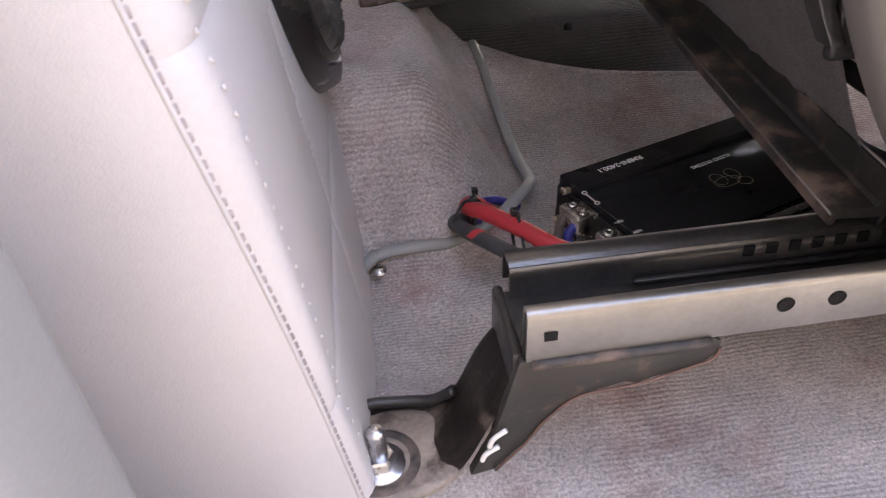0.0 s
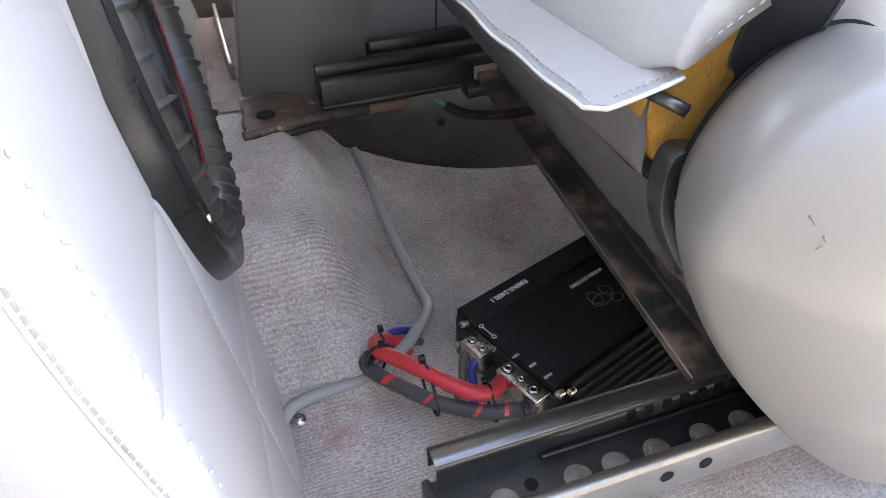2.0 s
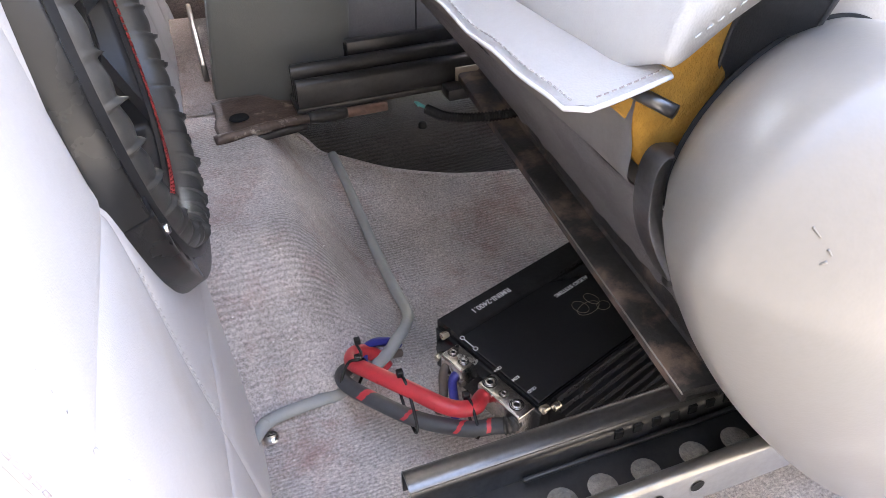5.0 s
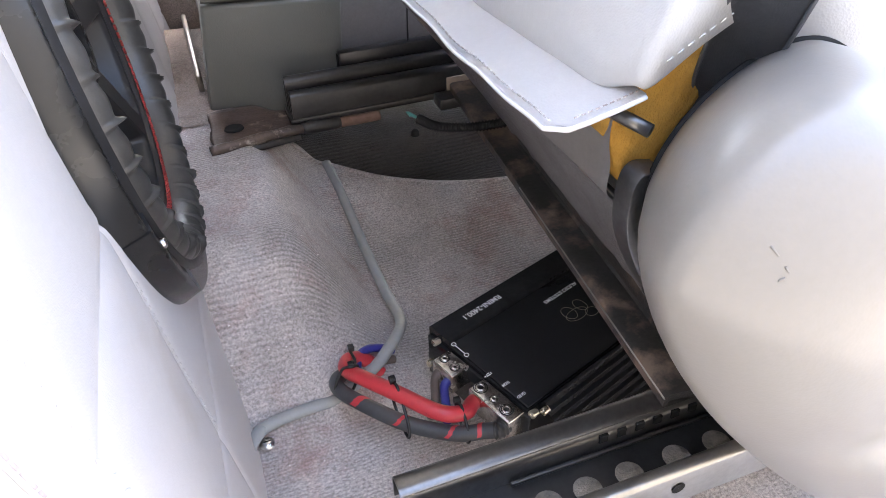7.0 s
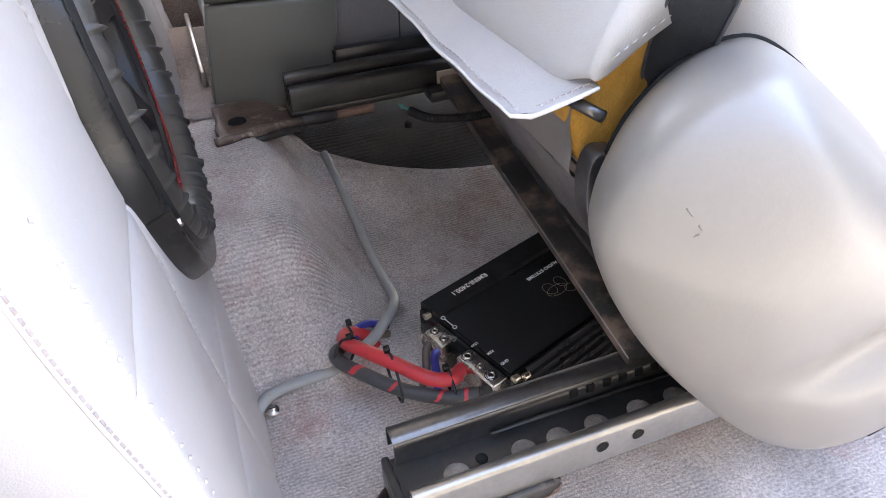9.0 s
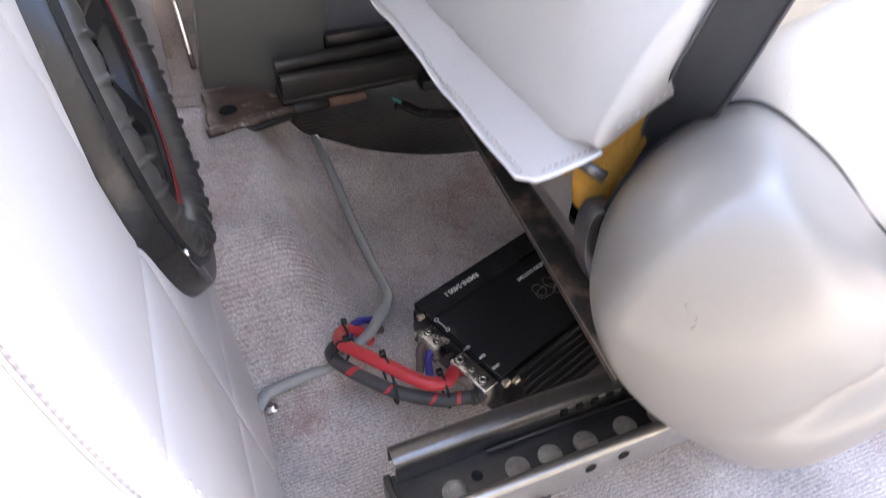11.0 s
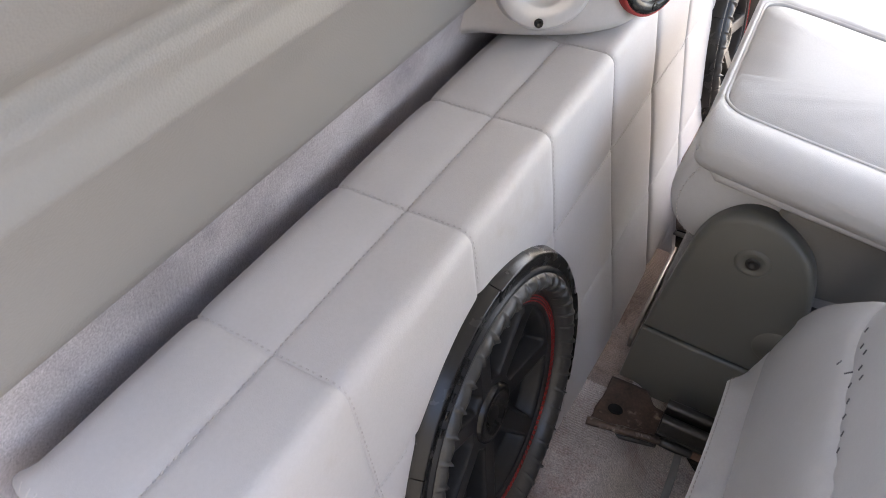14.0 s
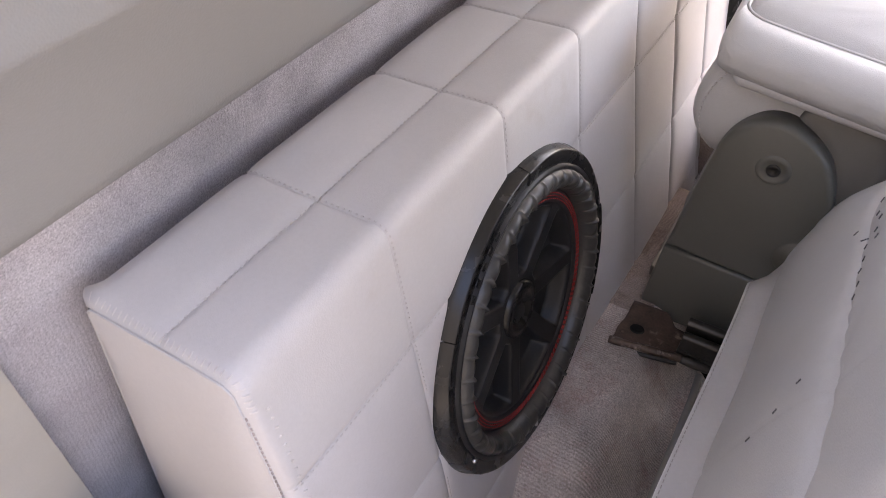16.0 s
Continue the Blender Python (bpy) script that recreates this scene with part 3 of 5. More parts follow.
def speaker_enclosure():
    top = thing("speaker_enclosure", "long quilted light grey vinyl speaker box along the cab back wall", "speaker box")
    for r in range(len(ROWS_S) - 1):
        for c in range(len(COLS_Y) - 1):
            s0, s1, y0, y1 = ROWS_S[r], ROWS_S[r + 1], COLS_Y[c], COLS_Y[c + 1]
            nu, nv = (44 if r in (0, 1) else 24), 26

            def warp(t):
                return 0.5 - 0.5 * math.cos(math.pi * t)
            bm = grid_bm(lambda u, v: quilt_point(s0 + (s1 - s0) * (0.5 * u + 0.5 * warp(u)), y0 + (y1 - y0) * (0.35 * v + 0.65 * warp(v))), nu, nv)
            if r >= 1:
                gone = [f for f in bm.faces if any(Vector((0, f.calc_center_median().y - wy, f.calc_center_median().z - 0.358)).length < 0.190 and f.calc_center_median().x > -0.14 for wy in (0.595, 1.620))]
                bmesh.ops.delete(bm, geom=gone, context="FACES")
            if not bm.faces:
                bm.free()
                continue
            bmesh.ops.recalc_face_normals(bm, faces=bm.faces)
            for piece in islands(bm):
                part("quilt_panel", piece, VINYL, top)
    # end panels, slightly padded, with piping round their edge
    for y, sign in ((Y_NEAR, -1), (Y_FAR, 1)):
        ring = [profile_at(ES[-1] * k / 90) for k in range(91)]
        ring += [(Vector((-0.044 - 0.361 * k / 12, 0, 0.004)), Vector((0, 0, 0))) for k in range(1, 13)]
        last = len(ring) - 1
        cx, cz = -0.20, 0.30

        def capfn(u, v):
            p, n = ring[int(round(u * last))]
            q = p + splay(p, y) - n * (near_inset(p) if sign < 0 else 0.009)
            f = 1 - v
            return Vector((cx + (q.x - cx) * f, y + sign * (0.0015 + 0.008 * (1 - f ** 6)), cz + (q.z - cz) * f))
        bm = grid_bm(capfn, last, 14)
        bmesh.ops.remove_doubles(bm, verts=bm.verts, dist=1e-5)
        bmesh.ops.recalc_face_normals(bm, faces=bm.faces)
        part("end_panel", bm, VINYL, top)
        path = [p + splay(p, y) - n * (near_inset(p) - 0.0005 if sign < 0 else 0.0085) + Vector((0, y + sign * 0.0008, 0)) for p, n in (profile_at(S_TOP0 * 0.2 + (ES[-1] - S_TOP0 * 0.2) * k / 140) for k in range(141))]
        part("piping", tube_bm(path, 0.0012, 8), VINYL, top)
    # stitches along the seams
    bm = bmesh.new()

    def dash(a, b, n, wide=0.0006):
        d = (b - a)
        side = d.cross(n).normalized() * wide
        q = [a - side, a + side, b + side, b - side]
        lo = [bm.verts.new(p) for p in q]
        hi = [bm.verts.new(p + n * 0.0007) for p in ((q[0] * 0.8 + q[3] * 0.2), (q[1] * 0.8 + q[2] * 0.2), (q[2] * 0.8 + q[1] * 0.2), (q[3] * 0.8 + q[0] * 0.2))]
        for k in range(4):
            bm.faces.new((lo[k], lo[(k + 1) % 4], hi[(k + 1) % 4], hi[k]))
        bm.faces.new(hi)
    for yc in COLS_Y[1:6]:
        s = S_TOP0
        while s < S_F3:
            p, n = profile_at(s)
            a = quilt_point(s, yc + 0.0014) + n * 0.0006
            b = quilt_point(s + 0.0032, yc + 0.0014) + n * 0.0006
            if math.hypot(yc - 0.595, p.z - 0.358) > 0.213 or p.x < -0.14:
                dash(a, b, n)
            s += 0.0062
    for sc in (S_TOP, S_F1):
        y = Y_NEAR + 0.006
        while y < 1.3:
            p, n = profile_at(sc)
            if math.hypot(y - 0.595, p.z - 0.358) > 0.213 or p.x < -0.14:
                dash(quilt_point(sc + 0.0014, y) + n * 0.0006, quilt_point(sc + 0.0014, y + 0.0032) + n * 0.0006, n)
            y += 0.0062
    tagged(part("seam_stitch", bm, THREAD, top), "pale seam stitching", kind="stuff")
    # whip stitches along the near top edge, a running stitch down the front edge
    bm = bmesh.new()
    s = S_TOP0 + 0.004
    while s < S_F1 - 0.10:
        p, n = profile_at(s)
        dash(quilt_point(s, Y_NEAR + 0.0015) + n * 0.0006, quilt_point(s + 0.001, Y_NEAR + 0.0065) + n * 0.0006, n, 0.0006)
        s += 0.0058
    s_front = s
    while s < ES[-1] - 0.02:
        p, n = profile_at(s)
        dash(quilt_point(s, Y_NEAR + 0.0125) + n * 0.0004, quilt_point(s + 0.0022, Y_NEAR + 0.0150) + n * 0.0004, n, 0.0009)
        s += 0.0105
    s = s_front
    tagged(part("edge_stitch", bm, THREAD_PALE, top), "pale whip stitching", kind="stuff")
    bm = bmesh.new()
    while s < ES[-1] - 0.02:
        p, n = profile_at(s)
        o = (n + Vector((0, -1.2, 0))).normalized()
        q = profile_at(s + 0.0044)[0]
        low = Vector((0, Y_NEAR + 0.0004, 0)) - n * (near_inset(p) - 0.0018)
        dash(p + low, q + low, o, 0.0008)
        s += 0.0056
    tagged(part("running_stitch", bm, THREAD_BROWN, top), "brown running stitch", kind="stuff")
    return top


speaker_enclosure()


# ---------------------------------------------------------------- woofers
FN = Vector((0.9937, 0, 0.1118))
FW = Vector((-0.1118, 0, 0.9937))
# the woofer sits a touch steeper than the vinyl round it
WN = Vector((0.9920, 0, 0.1260))
WU = Vector((-0.1260, 0, 0.9920))
WOOFER = Vector((-0.0745, 0.597, 0.358))


def woofer_place(a, b, h):
    return WOOFER + Vector((0, a * 1.020, 0)) + WU * b * 1.037 + WN * h


def woofer():
    top = thing("woofer", "large black woofer with ribbed surround and red stitched ring", "woofer", "woofers in the speaker box")
    starts = [8, 66, 88, 146, 196, 216, 276, 326, 346]
    spans = [58, 22, 58, 50, 20, 60, 50, 20, 22]
    for k, (a, w) in enumerate(zip(starts, spans)):
        lift = 0.0016 if w <= 22 else 0.0
        prof = [(0.1725, -0.006), (0.1725, -0.0006 + lift), (0.1735, 0.0008 + lift), (0.1890, 0.0040 + lift), (0.1912, 0.0040 + lift), (0.1926, 0.0028 + lift), (0.1958 + lift / 4, -0.0060), (0.1972 + lift / 4, -0.0105), (0.1972 + lift / 4, -0.026)]
        ob = part("trim_segment", lathe_bm(prof, max(6, w // 2), woofer_place, a + 0.15, w - 0.3, True), TRIM_BLACK, top)
        sharp(ob, 40)
    part("basket", lathe_bm([(0.176, -0.014), (0.176, 0.006), (0.168, 0.004), (0.160, -0.014), (0.160, -0.075), (0.02, -0.075)], 72, woofer_place), CONE, top)

    def surround(u, v):
        a = 2 * math.pi * u
        t = math.pi * v
        r = 0.1588 + 0.0128 * math.cos(t)
        ph = (u * 40 + 0.10 * math.sin(v * 5.0)) % 1.0
        d = min(ph, 1 - ph)
        k = int(u * 40)
        tall = 0.0046 + 0.0014 * math.sin(k * 2.7) + 0.0006 * math.sin(k * 5.1)
        rib = tall * math.exp(-(d / 0.050) ** 2) - 0.0008 * math.cos(2 * math.pi * ph) + 0.0012 * (ph - 0.5) * (1 - math.exp(-(d / 0.05) ** 2))
        h = -0.004 - 0.006 * v + (0.0185 + rib * (0.5 + 0.5 * math.sin(t))) * math.sin(t)
        return woofer_place(r * math.cos(a), r * math.sin(a), h)
    part("surround", grid_bm(surround, 40 * 18, 20, close_u=True), RUBBER, top, "ribbed rubber surround")
    part("cone_rim", lathe_bm([(0.1500, -0.012), (0.1462, -0.0082), (0.1440, -0.0068), (0.1330, -0.0068), (0.1305, -0.0080), (0.1290, -0.014)], 96, woofer_place), CONE, top)
    for r in (0.1345, 0.1378, 0.1411):
        bm = bmesh.new()
        n = 130
        for k in range(n):
            a0, a1 = 2 * math.pi * k / n, 2 * math.pi * (k + 0.74) / n
            tube_bm([woofer_place(r * math.cos(a), r * math.sin(a), -0.0062) for a in (a0, (a0 + a1) / 2, a1)], 0.00075, 5, bm)
        tagged(part("red_stitch", bm, RED_THREAD, top), "red stitching", kind="stuff")

    def cone(u, v):
        a = 2 * math.pi * u
        r = 0.1355 * (1 - v) + 0.027 * v
        spoke = -0.0100 - 0.012 * v
        step = 2 * math.pi / 7
        d = abs(((a + 0.12) % step) - step / 2) * r
        hw = math.pi * r / 7 - 0.0105
        m = smoothstep(r, 0.044, 0.052) * (1 - smoothstep(r, 0.118, 0.126)) * (1 - smoothstep(d, hw - 0.0065, hw))
        h = spoke - 0.024 * m
        return woofer_place(r * math.cos(a), r * math.sin(a), h)
    part("cone", grid_bm(cone, 7 * 60, 64, close_u=True), CONE, top, "black cone with seven spokes")
    part("dust_cap", lathe_bm([(0.0001, -0.024), (0.011, -0.0225), (0.014, -0.0190), (0.0200, -0.0180), (0.0225, -0.0150), (0.0310, -0.0140), (0.0360, -0.0165), (0.0365, -0.030)], 48, woofer_place), TRIM_BLACK, top)
    # raised unreadable lettering on the trim and a screw boss
    for k in range(5):
        a = radians(112 + 5.2 * k)
        c = woofer_place(0.1815 * math.cos(a), 0.1815 * math.sin(a), 0.0055)
        t = (Vector((0, -math.sin(a), 0)) + FW * math.cos(a)).normalized()
        o = (Vector((0, math.cos(a), 0)) + FW * math.sin(a)).normalized()
        bm = bmesh.new()
        box_bm(-0.0045, 0.0045, -0.004, 0.004, -0.0005, 0.0012, 0.0004, bm=bm)
        bm.transform(Matrix((( t.x, o.x, FN.x, c.x), (t.y, o.y, FN.y, c.y), (t.z, o.z, FN.z, c.z), (0, 0, 0, 1))))
        part("raised_mark", bm, TRIM_BLACK, top)
    for ang in (205, 262, 335):
        a = radians(ang)
        part("screw", lathe_bm([(0.0001, 0.0066), (0.0026, 0.0063), (0.0033, 0.0054), (0.0035, 0.0020)], 14,
                               lambda p, q, h: woofer_place(0.180 * math.cos(a) + p, 0.180 * math.sin(a) + q, h)), ZINC, top)
    return top


near_woofer = woofer()
far_woofer = copy_thing(near_woofer, Matrix.Translation((0.006, 1.025, 0)))
far_woofer["label"] = "large black woofer at the sunlit end of the box"


# ---------------------------------------------------------------- speaker pod on the box
def speaker_pod():
    top = thing("speaker_pod", "rounded grey vinyl speaker pod standing on the quilted box", "speaker pod")
    base = [(-0.345, 0.880), (-0.270, 0.893), (-0.200, 0.922), (-0.146, 0.962), (-0.116, 1.02), (-0.112, 1.16), (-0.122, 1.24), (-0.20, 1.31), (-0.338, 1.33)]
    ring = [(p.x, p.y) for p in closed_spline([(x, y, 0) for x, y in base], 5)]
    bm = prism_bm(ring, lambda a, b, h: Vector((a + 0.10 * (0.215 - h), b + (b - 1.1) * -0.10 * (0.215 - h), 0.862 - h)), 0.220, 0.028, 5)
    part("body", bm, VINYL, top)

    def driver(name, centre, normal, r, silver):
        n = Vector(normal).normalized()
        side = Vector((0, 0, 1)).cross(n).normalized()
        up = n.cross(side)
        c = Vector(centre)

        def pl(a, b, h):
            return c + side * a + up * b + n * h
        if silver:
            ob = part(name, lathe_bm([(r * 1.12, -0.016), (r * 1.10, -0.004), (r * 1.03, 0.0), (r, 0.004), (r * 0.97, 0.0055), (r * 0.55, 0.0055), (r * 0.50, 0.003), (r * 0.46, -0.012), (0.0001, -0.016)], 56, pl), SILVER_PAINT, top, "silver round driver plate")
        else:
            part("red_ring", lathe_bm([(r * 1.06, -0.014), (r * 1.06, 0.003), (r * 1.02, 0.005), (r * 0.99, 0.003)], 56, pl), RED_THREAD, top, "red accent ring")
            ob = part(name, lathe_bm([(r, -0.01), (r, 0.005), (r * 0.94, 0.008), (r * 0.78, 0.007), (r * 0.74, 0.001)], 56, pl), TRIM_BLACK, top, "black rimmed driver")
            part("cone", lathe_bm([(r * 0.75, 0.002), (r * 0.66, 0.006), (r * 0.58, 0.002), (r * 0.3, -0.012), (0.0001, -0.006)], 48, pl), SILVER_PAINT, ob, "pale grey cone")
        for ang in (-92, -2, 88, 178):
            a = radians(ang)
            part("screw", lathe_bm([(0.0001, 0.0062), (0.0022, 0.0066), (0.0046, 0.0085), (0.0052, 0.0078), (0.0056, 0.004)], 14,
                                   lambda p, q, h: pl(r * 0.86 * math.cos(a) + p, r * 0.86 * math.sin(a) + q, h)), TRIM_BLACK, ob)
    driver("horn_plate", (-0.200, 0.900, 0.727), (0.42, -0.90, 0.06), 0.052, True)
    driver("mid_driver", (-0.108, 1.020, 0.722), (0.92, -0.38, 0.06), 0.058, False)
    return top


speaker_pod()


# ---------------------------------------------------------------- seat tracks
def u_rail(x0, x1, y0, y1, z0, z1, t=0.0025, r=0.004):
    """A folded channel along x, open below, rounded at its top edges."""
    prof = [(y0, z0)] + [(y0 + r - r * math.cos(a), z1 - r + r * math.sin(a)) for a in (0, 0.5, 1.05, 1.57)] + \
           [(y1 - r + r * math.sin(a), z1 - r + r * math.cos(a)) for a in (0, 0.5, 1.05, 1.57)] + [(y1, z0), (y1 - t, z0), (y1 - t, z1 - t), (y0 + t, z1 - t), (y0 + t, z0)]
    bm = bmesh.new()
    ends = [[bm.verts.new((x, y, z)) for y, z in prof] for x in (x0, x1)]
    n = len(prof)
    for k in range(n):
        bm.faces.new((ends[0][k], ends[0][(k + 1) % n], ends[1][(k + 1) % n], ends[1][k]))
    bm.faces.new(ends[0])
    bm.faces.new(ends[1][::-1])
    bmesh.ops.recalc_face_normals(bm, faces=bm.faces)
    return bm


def hex_bolt(parent, x, y, z, r=0.0095, tall=0.022):
    part("washer", lathe_bm([(0.0001, 0.0015), (r * 1.5, 0.0018), (r * 1.6, 0.0)], 24, lambda a, b, h: Vector((x + a, y + b, z + h))), ZINC, parent)
    part("bolt_head", sharp_hex(x, y, z + 0.0015, r, 0.0085), ZINC, parent, smooth=False)
    prof = []
    for k in range(9):
        prof += [(r * 0.58, 0.008 + k * tall / 9), (r * 0.52, 0.008 + (k + 0.5) * tall / 9)]
    prof += [(r * 0.45, 0.0085 + tall), (0.0001, 0.009 + tall)]
    part("bolt_thread", lathe_bm(prof, 16, lambda a, b, h: Vector((x + a, y + b, z + h))), ZINC, parent)


def sharp_hex(x, y, z, r, h):
    return lathe_bm([(r * 0.94, 0), (r, 0.0008), (r, h - 0.0015), (r * 0.88, h), (0.0001, h)], 6, lambda a, b, c: Vector((x + a, y + b, z + c)))


def near_track():
    top = thing("seat_track", "black and bare steel seat track bolted to the floor", "seat track", "seat tracks")
    sharp(part("inner_rail", u_rail(0.036, 0.62, 0.283, 0.304, 0.146, 0.1685, r=0.0085), DARK_STEEL, top))
    sharp(part("outer_rail", u_rail(0.033, 0.62, 0.232, 0.2415, 0.150, 0.1815), BARE_STEEL, top, "bare steel outer rail"))
    # floor of the channel between the rails; punched holes drawn as discs, tan like the carpet below
    sharp(part("channel", box_bm(0.030, 0.62, 0.2405, 0.290, 0.1405, 0.1465, 0.001), BLACK_STEEL, top))
    for x in (0.072, 0.122, 0.149, 0.179, 0.214, 0.245):
        part("hole_disc", lathe_bm([(0.0001, 0.1471), (0.0088, 0.1473), (0.0095, 0.1464)], 24, lambda a, b, h: Vector((x + a, 0.2610 + b, h))), TAN, top)
    for x in (0.092,):
        part("hole_disc", lathe_bm([(0.0001, 0.1474), (0.004, 0.1474), (0.0045, 0.1466)], 16, lambda a, b, h: Vector((x + a, 0.2665 + b, h))), DARK_GAP, top)
    for k in range(7):
        x = 0.168 + 0.0135 * k
        part("lock_notch", box_bm(x, x + 0.0062, 0.2818, 0.2870, 0.1565, 0.1632, 0.0004), DARK_GAP, top)
    part("lock_bar", box_bm(0.105, 0.30, 0.2785, 0.2815, 0.1485, 0.1515, 0.0008), BLACK_STEEL, top)
    for x in (0.163, 0.190, 0.330, 0.357):
        part("rail_hole", lathe_bm([(0.0001, 0), (0.0042, 0), (0.0045, 0.0003)], 20, lambda a, b, h: Vector((x + a, 0.2317 - h, 0.1665 + b))), DARK_GAP, top)
    part("rail_hole", box_bm(0.0415, 0.0480, 0.2312, 0.2316, 0.1635, 0.1690, 0.0001), DARK_GAP, top)
    # end plate and sloping leg down to the foot
    sharp(part("end_plate", box_bm(0.027, 0.033, 0.236, 0.290, 0.110, 0.152, 0.002), BLACK_STEEL, top))

    def leg(u, v):
        p = spline([(0.070, 0, 0.139), (0.038, 0, 0.136), (0.020, 0, 0.118), (0.002, 0, 0.080), (-0.012, 0, 0.066), (-0.040, 0, 0.062), (-0.078, 0, 0.060)], 6)
        q = p[int(round(u * (len(p) - 1)))]
        w = 0.5 * (0.052 + 0.012 * smoothstep(u, 0.6, 0.95))
        y = 0.262 + (v - 0.5) * 2 * w
        lip = 0.010 * smoothstep(abs(v - 0.5), 0.40, 0.5) * (1 - smoothstep(u, 0.62, 0.8))
        return Vector((q.x, y, q.z - lip + 0.001 * noise.noise(Vector((u * 8, v * 3, 5)))))
    bm = grid_bm(leg, 36, 14)
    bmesh.ops.solidify(bm, geom=bm.faces[:], thickness=0.004)
    part("leg", bm, LEG_STEEL, top, "dark rust-worn steel leg")
    # tab welded under the outer rail
    tab = [(0.030, 0.150), (0.129, 0.150), (0.1345, 0.146), (0.1345, 0.138), (0.128, 0.132), (0.114, 0.128), (0.101, 0.1255), (0.093, 0.1225), (0.086, 0.1250), (0.062, 0.1195), (0.045, 0.104), (0.034, 0.086), (0.018, 0.066), (0.004, 0.064), (0.016, 0.092), (0.024, 0.125)]
    sharp(part("side_plate", prism_bm(tab[::-1], lambda a, b, h: Vector((a, 0.238 - h, b)), 0.006, 0.0012, 2), GREY_STEEL, top))
    bm = tube_bm(spline([(0.036, 0.232, 0.1475), (0.080, 0.231, 0.1480), (0.128, 0.231, 0.1480)], 6), 0.0030, 8)
    part("weld_bead", bm, RUST_STEEL, top)
    rim = spline([(0.1345, 0.2315, 0.142), (0.131, 0.2315, 0.134), (0.114, 0.2315, 0.1285), (0.093, 0.2315, 0.1230), (0.062, 0.2315, 0.1195), (0.045, 0.2315, 0.104), (0.034, 0.2315, 0.086), (0.018, 0.2315, 0.066)], 6)
    part("worn_rim", tube_bm(rim, 0.0008, 8), RUST_TUBE, top)
    part("foot_pad", lathe_bm([(0.0001, 0.0016), (0.029, 0.0016), (0.0335, 0.0004), (0.0345, -0.003)], 36, lambda a, b, h: Vector((-0.036 + 1.22 * a, 0.254 + 0.92 * b, 0.0645 + h))), FOOT_STEEL, top, "tan rust-stained foot plate")
    part("dark_washer", lathe_bm([(0.0165, 0.0022), (0.0190, 0.0028), (0.0215, 0.0026), (0.0228, 0.0014)], 30, lambda a, b, h: Vector((-0.045 + a, 0.248 + b, 0.0645 + h))), RUST_STEEL, top)
    bead = spline([(-0.072, 0.2830, 0.066), (-0.050, 0.2890, 0.0685), (-0.026, 0.2875, 0.0685), (-0.010, 0.2830, 0.072), (0.002, 0.2780, 0.084)], 7)
    part("raised_bead", tube_bm(bead, 0.0036, 10), BLACK_STEEL, top)
    for c, ln in (((0.018, 0.2285, 0.098), 0.012), ((0.014, 0.2285, 0.086), 0.010)):
        path = spline([(c[0] - 0.004, c[1], c[2] - ln / 2), (c[0] - 0.002, c[1], c[2]), (c[0] + 0.005, c[1], c[2] + ln / 2)], 5)
        part("paint_mark", tube_bm(path, 0.0015, 6), WHITE_MARK, top, "white paint mark")
    hex_bolt(top, -0.046, 0.247, 0.0655)
    return top


near_track()


